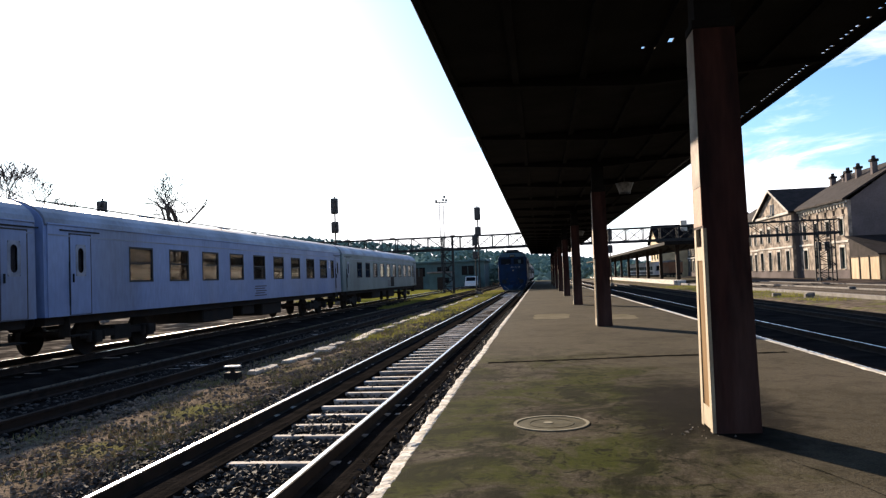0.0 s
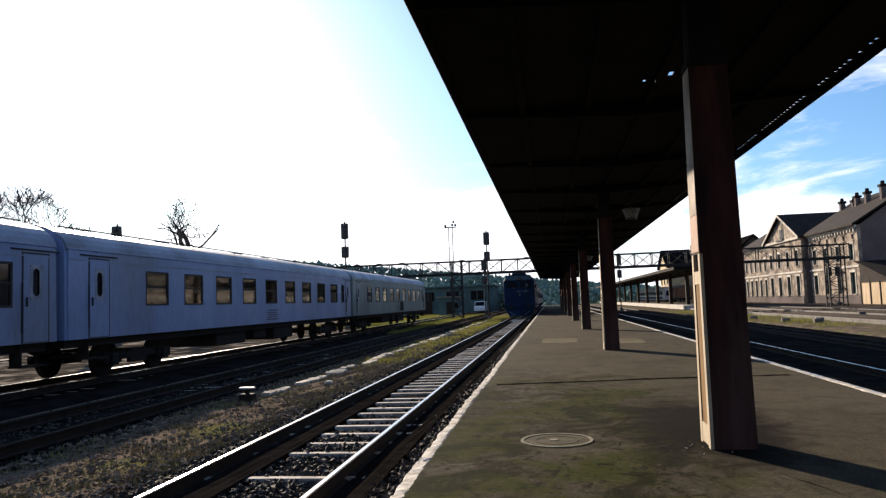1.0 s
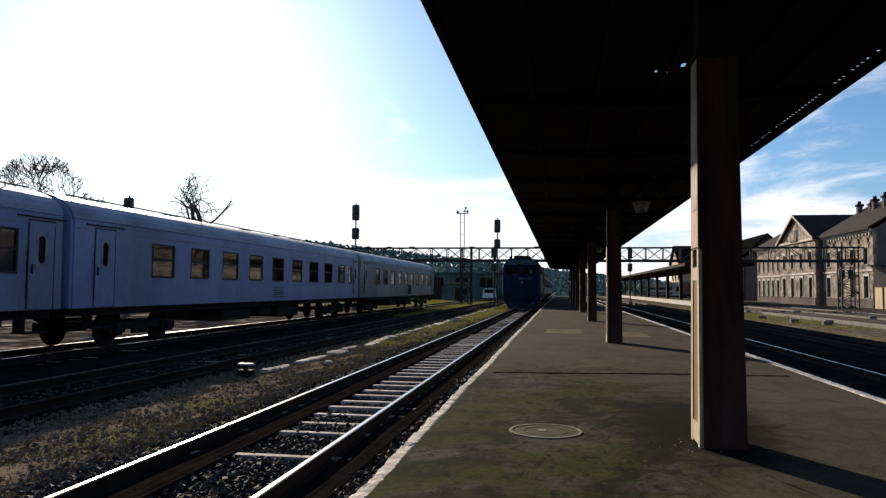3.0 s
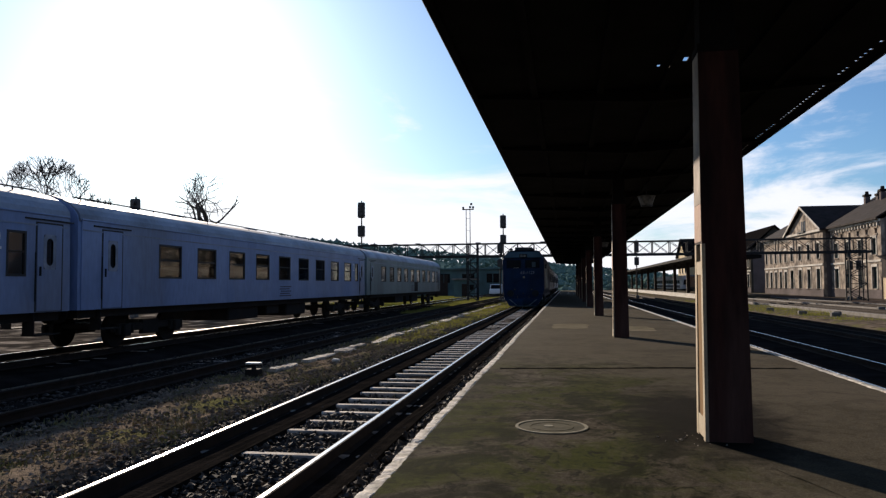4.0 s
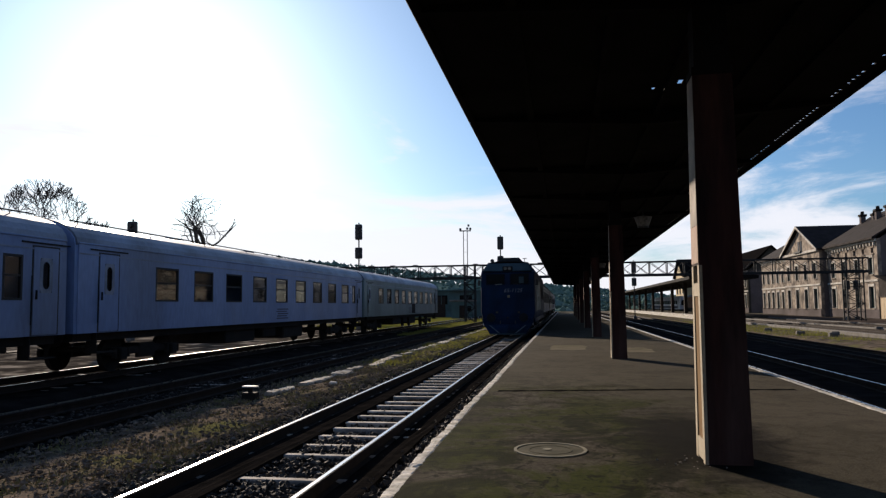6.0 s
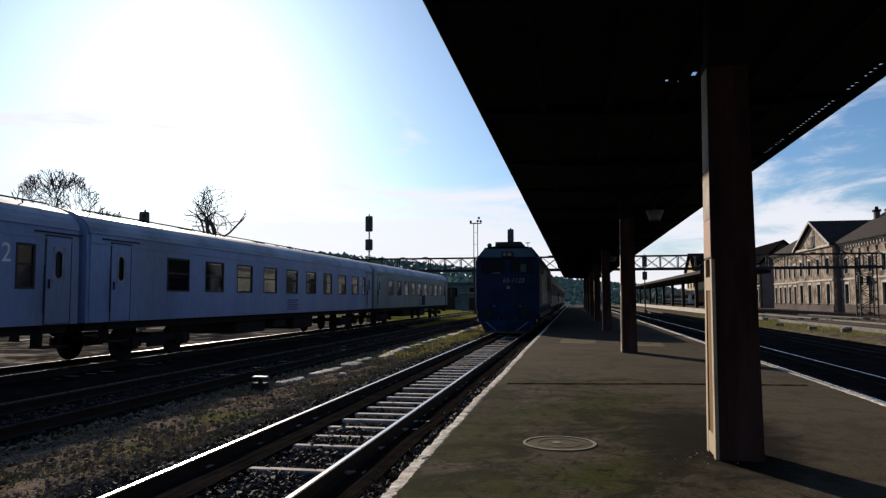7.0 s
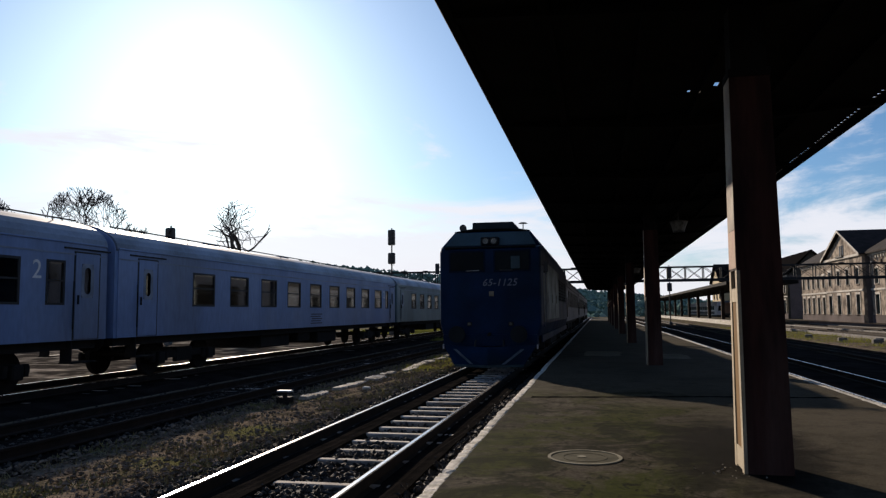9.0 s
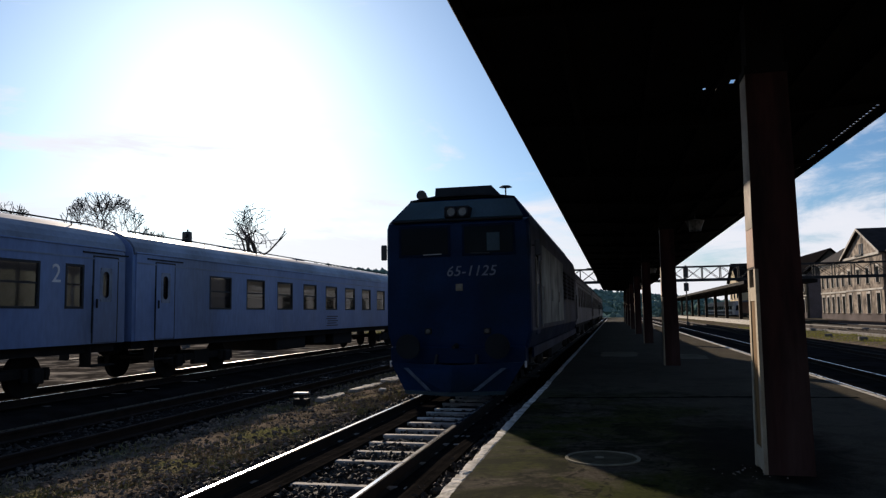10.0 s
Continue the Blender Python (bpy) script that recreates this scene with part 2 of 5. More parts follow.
gl.new(gn["Principled BSDF"].outputs[0], gmix.inputs[1])
gl.new(glow_through.outputs[0], gmix.inputs[2])
gl.new(gmix.outputs[0], gn["Material Output"].inputs["Surface"])
M_LENS = mat("old_lamp_glass", (0.075, 0.085, 0.075), (0.05, 0.055, 0.05), 0.25, scale=4, fine=30, bump=0.05)
M_LAMPSHADE = mat("dusty_frosted_glass", (0.17, 0.165, 0.145), (0.07, 0.068, 0.06), 0.5, scale=9, fine=30, bump=0.05)
M_SHADE = mat("frosted_lamp_shade", (0.34, 0.33, 0.3), (0.27, 0.26, 0.23), 0.5, scale=4, fine=30, bump=0.05)
M_TEAL = mat("weathered_teal_paint", (0.045, 0.095, 0.095), (0.026, 0.058, 0.058), 0.8, scale=0.5, fine=8, bump=0.1, third=(0.05, 0.055, 0.05))
M_OCHREWALL = mat("ochre_plaster", (0.50, 0.39, 0.22), (0.38, 0.29, 0.16), 0.9, scale=0.9, fine=8, bump=0.2, third=(0.2, 0.15, 0.09), stain=0.6)
M_PALEWALL = mat("pale_plaster", (0.48, 0.45, 0.39), (0.34, 0.31, 0.27), 0.9, scale=0.9, fine=8, bump=0.2, third=(0.16, 0.14, 0.12), stain=0.6)


def asphalt(name):
    """Old platform asphalt: olive moss patches, dark worn blotches, coarse pale aggregate, one spilt-oil stain."""
    m = bpy.data.materials.new(name)
    m.use_nodes = True
    n, l = m.node_tree.nodes, m.node_tree.links
    bsdf = n["Principled BSDF"]
    bsdf.inputs["Roughness"].default_value, bsdf.inputs["Specular IOR Level"].default_value = 0.9, 0.015
    tc = n.new("ShaderNodeTexCoord")

    def layer(scale, detail, lo, hi, rough=0.6, distort=0.0, sx=1.0, sy=1.0):
        mp, t, rp = n.new("ShaderNodeMapping"), n.new("ShaderNodeTexNoise"), n.new("ShaderNodeMapRange")
        mp.inputs["Scale"].default_value = (sx, sy, 1)
        t.inputs["Scale"].default_value, t.inputs["Detail"].default_value, t.inputs["Roughness"].default_value = scale, detail, rough
        t.inputs["Distortion"].default_value = distort
        rp.inputs["From Min"].default_value, rp.inputs["From Max"].default_value = lo, hi
        l.new(tc.outputs["Object"], mp.inputs["Vector"])
        l.new(mp.outputs[0], t.inputs["Vector"])
        l.new(t.outputs[0], rp.inputs["Value"])
        return rp.outputs[0], t.outputs[0]

    def mixed(fac, a, b, amount=1.0):
        k, mx = n.new("ShaderNodeMath"), n.new("ShaderNodeMixRGB")
        k.operation, k.inputs[1].default_value = "MULTIPLY", amount
        l.new(fac, k.inputs[0])
        l.new(k.outputs[0], mx.inputs["Fac"])
        for s, v in (("Color1", a), ("Color2", b)):
            if isinstance(v, tuple):
                mx.inputs[s].default_value = (*v, 1)
            else:
                l.new(v, mx.inputs[s])
        return mx.outputs[0]

    wear, _ = layer(0.45, 6, 0.4, 0.62, sy=0.5)
    moss, _ = layer(0.75, 8, 0.44, 0.56, 0.72, 0.8)
    blot, _ = layer(0.9, 8, 0.49, 0.57, 0.7, 1.3)
    speck, fine_h = layer(55, 3, 0.45, 0.75, 0.7)
    grit, grit_h = layer(14, 6, 0.35, 0.7, 0.75)
    chip, _ = layer(7.5, 6, 0.54, 0.62, 0.7, 0.6)
    pit, pit_h = layer(4.5, 6, 0.53, 0.62, 0.7, 0.9, 1.3)
    dust, _ = layer(0.33, 6, 0.47, 0.6, 0.6, 0.7)
    c = mixed(wear, (0.026, 0.021, 0.014), (0.082, 0.066, 0.047))
    c = mixed(dust, c, (0.098, 0.080, 0.064), 0.6)
    # the moss keeps to the stretch by the manhole; beyond it the surface is smooth and dusty, with grazing sheen put
    # into its paler colour
    split = n.new("ShaderNodeSeparateXYZ")
    l.new(tc.outputs["Object"], split.inputs[0])
    _, patchy = layer(0.7, 6, 0, 1, 0.65, 0.8)

    def fading(axis, wobble, lo, hi):
        k, r = n.new("ShaderNodeMath"), n.new("ShaderNodeMapRange")
        k.operation, k.inputs[1].default_value = "MULTIPLY_ADD", wobble
        r.interpolation_type = "SMOOTHSTEP"
        r.inputs["From Min"].default_value, r.inputs["From Max"].default_value = lo, hi
        l.new(patchy, k.inputs[0])
        l.new(split.outputs[axis], k.inputs[2])
        l.new(k.outputs[0], r.inputs["Value"])
        return r.outputs[0]

    def times(u, v, base=0.0):
        k = n.new("ShaderNodeMath")
        k.operation, k.use_clamp = "MULTIPLY_ADD", True
        l.new(u, k.inputs[0])
        if isinstance(v, float):
            k.inputs[1].default_value = v
        else:
            l.new(v, k.inputs[1])
        k.inputs[2].default_value = base
        return k.outputs[0]

    moss_zone = times(fading("Y", 6.0, 18.5, 12.0), fading("X", 2.4, 3.0, 1.6))
    some = times(moss_zone, 0.75, 0.25)
    c = mixed(times(moss_zone, -0.8, 0.8), c, (0.077, 0.066, 0.047), 0.85)
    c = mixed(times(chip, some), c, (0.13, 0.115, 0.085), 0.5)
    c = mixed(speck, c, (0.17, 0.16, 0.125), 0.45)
    c = mixed(times(moss, moss_zone), c, (0.034, 0.044, 0.002), 0.9)
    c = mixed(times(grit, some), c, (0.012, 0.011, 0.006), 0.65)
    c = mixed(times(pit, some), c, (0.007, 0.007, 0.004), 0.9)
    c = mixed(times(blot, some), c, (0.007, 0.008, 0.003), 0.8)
    d, far, ragged = n.new("ShaderNodeVectorMath"), n.new("ShaderNodeMapRange"), n.new("ShaderNodeMath")
    oval = n.new("ShaderNodeMapping")
    oval.inputs["Scale"].default_value = (1, 0.4, 1)
    d.operation, ragged.operation = "DISTANCE", "MULTIPLY_ADD"
    d.inputs[1].default_value = (1.4, 3.2, 0.0)
    ragged.inputs[1].default_value = 1.1
    far.interpolation_type = "SMOOTHSTEP"
    far.inputs["From Min"].default_value, far.inputs["From Max"].default_value = 1.6, 1.0
    edge, edge_h = layer(2.2, 6, 0, 1, 0.65, 0.6)
    l.new(tc.outputs["Object"], oval.inputs["Vector"])
    l.new(oval.outputs[0], d.inputs[0])
    l.new(edge_h, ragged.inputs[0])
    l.new(d.outputs["Value"], ragged.inputs[2])
    l.new(ragged.outputs[0], far.inputs["Value"])
    c = mixed(far.outputs[0], c, (0.007, 0.006, 0.005), 0.92)
    l.new(c, bsdf.inputs["Base Color"])
    b1, b2 = n.new("ShaderNodeBump"), n.new("ShaderNodeBump")
    b1.inputs["Strength"].default_value, b1.inputs["Distance"].default_value = 0.7, 0.004
    b2.inputs["Strength"].default_value, b2.inputs["Distance"].default_value = 0.8, 0.02
    l.new(fine_h, b1.inputs["Height"])
    l.new(grit_h, b2.inputs["Height"])
    l.new(b1.outputs[0], b2.inputs["Normal"])
    l.new(b2.outputs[0], bsdf.inputs["Normal"])
    return m


M_ASPHALT = asphalt("worn_asphalt")


# ---- mesh helpers ----
def add_box(bm, x0, x1, y0, y1, z0, z1, bevel=0.0):
    vs = [bm.verts.new((x, y, z)) for x in (x0, x1) for y in (y0, y1) for z in (z0, z1)]
    fs = [bm.faces.new([vs[i] for i in q]) for q in ((0, 1, 3, 2), (4, 6, 7, 5), (0, 4, 5, 1), (2, 3, 7, 6), (0, 2, 6, 4), (1, 5, 7, 3))]
    if bevel:
        edges = {e for f in fs for e in f.edges}
        bmesh.ops.bevel(bm, geom=list(edges), offset=bevel, segments=1, profile=0.5, affect="EDGES")
    return bm


def box(x0, x1, y0, y1, z0, z1, bevel=0.0):
    return add_box(bmesh.new(), x0, x1, y0, y1, z0, z1, bevel)


def add_tube(bm, a, b, r0, r1=None, sides=8):
    a, b = Vector(a), Vector(b)
    r1 = r0 if r1 is None else r1
    turn = (b - a).to_track_quat("Z", "Y").to_matrix()
    rings = []
    for p, r in ((a, r0), (b, r1)):
        rings.append([bm.verts.new(p + turn @ Vector((math.cos(k * math.tau / sides) * r, math.sin(k * math.tau / sides) * r, 0))) for k in range(sides)])
    for k in range(sides):
        bm.faces.new((rings[0][k], rings[0][(k + 1) % sides], rings[1][(k + 1) % sides], rings[1][k]))
    bm.faces.new(rings[0][::-1])
    bm.faces.new(rings[1])
    return bm


def tube(a, b, r0, r1=None, sides=8):
    return add_tube(bmesh.new(), a, b, r0, r1, sides)


def add_bar(bm, a, b, w, h=None):
    """A square bar from a to b."""
    a, b = Vector(a), Vector(b)
    h = w if h is None else h
    turn = (b - a).to_track_quat("Z", "Y").to_matrix()
    off = [turn @ Vector((x * w / 2, y * h / 2, 0)) for x, y in ((-1, -1), (1, -1), (1, 1), (-1, 1))]
    r0, r1 = [bm.verts.new(a + o) for o in off], [bm.verts.new(b + o) for o in off]
    for k in range(4):
        bm.faces.new((r0[k], r0[(k + 1) % 4], r1[(k + 1) % 4], r1[k]))
    bm.faces.new(r0[::-1])
    bm.faces.new(r1)
    return bm


def add_extrude(bm, outline, y0, y1):
    """A closed outline of (x, z) carried along y."""
    a, b = [bm.verts.new((x, y0, z)) for x, z in outline], [bm.verts.new((x, y1, z)) for x, z in outline]
    k = len(outline)
    for i in range(k):
        bm.faces.new((a[i], a[(i + 1) % k], b[(i + 1) % k], b[i]))
    bm.faces.new(a[::-1])
    bm.faces.new(b)
    return bm


def extrude(outline, y0, y1):
    return add_extrude(bmesh.new(), outline, y0, y1)


def mesh_of(name, bm, material, smooth=False):
    bmesh.ops.recalc_face_normals(bm, faces=bm.faces)
    me = bpy.data.meshes.new(name)
    bm.to_mesh(me)
    bm.free()
    me.materials.append(material)
    if smooth:
        me.polygons.foreach_set("use_smooth", [True] * len(me.polygons))
    return me


def part(name, bm, material, parent, label="", smooth=False):
    ob = new(name, mesh_of(name, bm, material, smooth))
    ob.parent = parent
    return tagged(ob, label)


def thing(name, label, category, place=None, group="", kind=""):
    ob = new(name)
    ob.empty_display_size = 0.2
    if place is not None:
        ob.matrix_basis = place
    return tagged(ob, label, category, group, kind)


def setting(name, bm, material, label, category):
    return tagged(new(name, mesh_of(name, bm, material)), label, category, kind="structure")


def piece(name, me, parent, x, y, z, rz=0.0, scale=(1, 1, 1)):
    ob = new(name, me)
    ob.parent = parent
    ob.matrix_basis = Matrix.LocRotScale((x, y, z), Euler((0, 0, rz)), scale)
    return ob


ZR, ZG = -0.20, -0.42   # rail head and ground, below the platform
EDGE_L, EDGE_R = -1.42, 4.08
TRACK_NEAR, TRACK_MID, TRACK_COACH, TRACK_RIGHT = -3.07, -7.9, -12.65, 5.75
FAR = 260.0


def pierced(bm, x0, x1, y0, y1, z0, z1, holes):
    """A wall slab in the plane of y and z with rectangular openings (ya, yb, za, zb) through it."""
    ys = sorted({y0, y1, *(v for h in holes for v in h[:2])})
    zs = sorted({z0, z1, *(v for h in holes for v in h[2:])})
    for za, zb in zip(zs, zs[1:]):
        run = None
        for ya, yb in zip(ys, ys[1:]):
            cy, cz = (ya + yb) / 2, (za + zb) / 2
            solid = not any(h[0] < cy < h[1] and h[2] < cz < h[3] for h in holes)
            if solid:
                run = (run[0] if run else ya, yb)
            if run and (not solid or yb == ys[-1]):
                add_box(bm, x0, x1, run[0], run[1], za, zb)
                run = None
    return bm


def loft(bm, sections):
    """Closed outlines of equal length, joined one to the next and capped."""
    rings = [[bm.verts.new(p) for p in s] for s in sections]
    k = len(rings[0])
    for a, b in zip(rings, rings[1:]):
        for i in range(k):
            bm.faces.new((a[i], a[(i + 1) % k], b[(i + 1) % k], b[i]))
    bm.faces.new(rings[0][::-1])
    bm.faces.new(rings[-1])
    return bm


def slab4(corners, off):
    """A thin slab on four corners, thickened by the vector off."""
    bm = bmesh.new()
    a = [bm.verts.new(Vector(c)) for c in corners]
    b = [bm.verts.new(Vector(c) + Vector(off)) for c in corners]
    for i in range(4):
        bm.faces.new((a[i], a[(i + 1) % 4], b[(i + 1) % 4], b[i]))
    bm.faces.new(a[::-1])
    bm.faces.new(b)
    return bm


def lettering(name, text, size, material, parent, m, shear=0.0):
    """Raised painted characters as a mesh."""
    cu = bpy.data.curves.new(name, "FONT")
    cu.body, cu.size, cu.extrude, cu.shear, cu.resolution_u, cu.offset, cu.space_character = text, size, 0.002, shear, 3, 0.002, 1.06
    tmp = bpy.data.objects.new(name, cu)
    me = bpy.data.meshes.new_from_object(tmp)
    bpy.data.objects.remove(tmp)
    me.materials.clear()
    me.materials.append(material)
    ob = new(name, me)
    ob.parent, ob.matrix_basis = parent, m
    return ob


def scatter(name, material, count, spots, size, flat=0.6, seed=1):
    """Many small rough stones as one mesh; spots(rng, n) gives their places."""
    rng = np.random.default_rng(seed)
    base = np.array([(1, 0, 0), (-1, 0, 0), (0, 1, 0), (0, -1, 0), (0, 0, 1), (0, 0, -1)], float)
    faces = np.array([(0, 2, 4), (2, 1, 4), (1, 3, 4), (3, 0, 4), (2, 0, 5), (1, 2, 5), (3, 1, 5), (0, 3, 5)])
    at = spots(rng, count)
    r = size[0] + (size[1] - size[0]) * rng.random(count) ** 2
    turn = rng.random(count) * math.tau
    v = base[None] * (0.65 + 0.7 * rng.random((count, 6, 1)))
    v = v + rng.normal(0, 0.22, v.shape)
    c, s = np.cos(turn)[:, None], np.sin(turn)[:, None]
    x, y = v[..., 0] * c - v[..., 1] * s, v[..., 0] * s + v[..., 1] * c
    v = np.stack([x, y, v[..., 2] * flat], -1) * r[:, None, None] + at[:, None, :]
    f = (faces[None] + 6 * np.arange(count)[:, None, None]).reshape(-1, 3)
    me = bpy.data.meshes.new(name)
    me.from_pydata(v.reshape(-1, 3).tolist(), [], f.tolist())
    me.materials.append(material)
    return new(name, me)


def blades(name, material, count, spots, height, seed=2):
    """Thin upright grass blades as one mesh."""
    rng = np.random.default_rng(seed)
    at = spots(rng, count)
    h = height[0] + (height[1] - height[0]) * rng.random(count) ** 2
    a = rng.random(count) * math.tau
    w = 0.006 + 0.012 * rng.random(count)
    side = np.stack([np.cos(a), np.sin(a), 0 * a], -1) * w[:, None]
    lean = np.stack([rng.normal(0, 0.4, count), rng.normal(0, 0.4, count), np.ones(count)], -1) * h[:, None]
    v = np.stack([at - side, at + side, at + lean], 1).reshape(-1, 3)
    f = np.arange(3 * count).reshape(-1, 3)
    me = bpy.data.meshes.new(name)
    me.from_pydata(v.tolist(), [], f.tolist())
    me.materials.append(material)
    return new(name, me)


# ---- ground ----
setting("ground", box(-1500, 1500, -400, 2500, -2.0, ZG - 0.08), M_GROUND, "gravelly brown ground with patches of grass", "ground")


def bed(name, x0, x1, y0, y1, top, material, label, category="ballast"):
    """A low bed with sloping shoulders and an uneven top."""
    bm = bmesh.new()
    rng = random.Random(int(abs(x0) * 10))
    ny, nx = int((y1 - y0) / 0.8), 9
    rise = min(0.03, 0.02 * (x1 - x0))
    grid = []
    for j in range(ny + 1):
        row = []
        for i in range(nx + 1):
            u = i / nx
            z = top if 0 < i < nx else ZG - 0.09
            row.append(bm.verts.new((x0 + (x1 - x0) * u, y0 + (y1 - y0) * j / ny, z + (rng.uniform(-rise, rise) if 0 < i < nx else 0))))
        grid.append(row)
    for j in range(ny):
        for i in range(nx):
            bm.faces.new((grid[j][i], grid[j][i + 1], grid[j + 1][i + 1], grid[j + 1][i]))
    return setting(name, bm, material, label, category)


bed("ballast_bed_1", -4.75, EDGE_L - 0.02, -20, 200, -0.40, M_BALLAST, "dark oily ballast bed under the platform track")
bed("verge_1", -6.7, -4.6, -20, 200, -0.37, M_VERGE, "gravel verge with dry grass between two tracks", "verge")
bed("ballast_bed_2", -9.9, -6.5, -20, 200, -0.40, M_BALLAST, "dark ballast bed of the middle track")
bed("ballast_bed_3", -14.9, -10.4, -20, 200, -0.40, M_BALLAST, "dark ballast bed under the parked coaches")
bed("ballast_bed_4", EDGE_R + 0.02, 11.8, -20, 220, -0.46, M_BALLAST, "dark ballast bed of two tracks beyond the platform")
bed("ballast_bed_5", -60, -14.8, -20, 62, -0.45, M_DIRT, "dark cinder ground behind the siding with sunlit patches in its colour", "ground")
bed("verge_2", 11.9, 15.9, -20, 220, -0.42, M_VERGE, "gravel and grass verge beyond the far tracks", "verge")

# Low strips of black dirt that also carry the rails' shadow in their colour.
bed("rail_side_dirt_1", -3.77, -3.3, -20, 60, -0.318, M_RAIL_SHADE, "black dirt beside the far rail, the rail's shadow in its colour", "ballast")
bed("rail_side_dirt_2", -2.27, -1.86, -20, 60, -0.33, M_RAIL_SHADE, "black dirt beside the near rail, the rail's shadow in its colour", "ballast")

# ---- tracks ----
SLEEPER = mesh_of("sleeper", box(-1.0, 1.0, -0.062, 0.062, -0.16, 0.0, 0.015), M_SLEEPER)


def rail_profile(bm, x, y0, y1, z):
    """Foot, web and head of a flat-bottomed rail, head upwards at z."""
    out = [(-.065, -.16), (.065, -.16), (.065, -.148), (.01, -.13), (.01, -.045), (.034, -.034), (.034, -.004), (-.034, -.004), (-.034, -.034), (-.01, -.045), (-.01, -.13), (-.065, -.148)]
    return add_extrude(bm, [(x + a, z + b) for a, b in out], y0, y1)


def track(x, y0, y1, z, s0, s1, label, seed, dull=False, sink=0.0, buried=500.0, covered=-100.0):
    t = thing("railway_track", label, "track", kind="structure")
    rng = random.Random(seed)
    for s in (-0.753, 0.753):
        r = part("rail", rail_profile(bmesh.new(), x + s, y0, y1, z), M_RUST, t)
        part("rail_head", box(x + s - 0.023, x + s + 0.023, y0, y1, z - 0.006, z, 0.002), M_RUST if dull else M_RAILTOP, r, "worn shiny running surface")
    n = min(290, int((s1 - s0) / 0.62))
    for k in range(n):
        deep = 0.05 if s0 + 0.62 * k < covered and k % 3 else 0.0
        piece("sleeper", SLEEPER, t, x + rng.uniform(-0.03, 0.03), s0 + 0.62 * k + rng.uniform(-0.03, 0.03), z - 0.163 - sink - deep - (0.035 if s0 + 0.62 * k > buried else 0.0) + rng.uniform(-0.03, 0.0), rng.uniform(-0.015, 0.015))
    return t


track(TRACK_NEAR, -20, 230, ZR, -4, 110, "platform track with shiny rails on pale weathered sleepers", 1, False, -0.034, 27.0, 8.2)
track(TRACK_MID, -20, 230, ZR, 6, 110, "middle track with dull rails half sunk in dark ballast", 2, True, 0.045)
track(TRACK_COACH, -20, 230, ZR, 2, 80, "siding track under the parked coaches", 3, False, 0.04)
track(TRACK_RIGHT, -20, 230, ZR - 0.1, 8, 100, "track with shiny rails beyond the platform", 4, False, 0.03)
track(10.1, -20, 230, ZR - 0.1, 20, 110, "second track beyond the platform in dark ballast", 5, True, 0.03)

near_spots = lambda rng, n: np.stack([rng.uniform(-4.6, EDGE_L - 0.05, n), 2.5 + 30 * rng.random(n) ** 1.7, rng.uniform(-0.425, -0.37, n)], -1)
tagged(scatter("ballast_stones", M_STONE, 21000, near_spots, (0.018, 0.045)), "loose dark ballast stones between the rails", "stones", kind="stuff")
behind_spots = lambda rng, n: np.stack([rng.uniform(-4.6, EDGE_L - 0.05, n), rng.uniform(-10, 2.6, n), rng.uniform(-0.425, -0.37, n)], -1)
tagged(scatter("ballast_stones", M_STONE, 7000, behind_spots, (0.02, 0.05), seed=31), "loose dark ballast stones between the rails", "stones", kind="stuff")


def spilt(x0, x1, y1, power, z0, z1):
    return lambda rng, n: np.stack([rng.uniform(x0, x1, n), 2.5 + (y1 - 2.5) * rng.random(n) ** power, rng.uniform(z0, z1, n)], -1)


tagged(scatter("spilt_ballast", M_STONE, 2200, spilt(-3.45, -2.4, 10, 1.2, -0.38, -0.335), (0.018, 0.05), seed=11), "dark ballast spilt over the sleepers", "stones", kind="stuff")
tagged(scatter("spilt_ballast", M_STONE, 6500, spilt(-1.99, -1.5, 40, 1.5, -0.38, -0.345), (0.022, 0.055), seed=16), "dark ballast heaped below the platform edge", "stones", kind="stuff")
tagged(scatter("spilt_ballast", M_STONE, 3000, spilt(-4.3, -3.92, 34, 1.5, -0.37, -0.335), (0.022, 0.05), seed=17), "dark ballast heaped outside the far rail", "stones", kind="stuff")
verge_spots = lambda rng, n: np.stack([rng.uniform(-6.8, -4.5, n), 2.5 + 40 * rng.random(n) ** 1.7, rng.uniform(-0.40, -0.34, n)], -1)
tagged(scatter("verge_stones", M_GRIT, 19000, verge_spots, (0.012, 0.045), seed=5), "pale loose gravel on the verge", "stones", kind="stuff")
mid_spots = lambda rng, n: np.stack([rng.uniform(-9.8, -6.7, n), 5 + 45 * rng.random(n) ** 1.4, rng.uniform(-0.42, -0.37, n)], -1)
tagged(scatter("middle_track_stones", M_STONE, 7000, mid_spots, (0.02, 0.055), seed=6), "dark ballast stones of the middle track", "stones", kind="stuff")


def clumped(x0, x1, y0, y1, z, clumps, spread, seed):
    def spots(rng, n):
        r = np.random.default_rng(seed)
        c = np.stack([r.uniform(x0, x1, clumps), y0 + (y1 - y0) * r.random(clumps)], -1)
        p = c[rng.integers(0, clumps, n)] + rng.normal(0, spread, (n, 2))
        p[:, 0] = p[:, 0].clip(x0 - 0.1, x1 + 0.1)
        return np.concatenate([p, np.full((n, 1), z)], 1)
    return spots


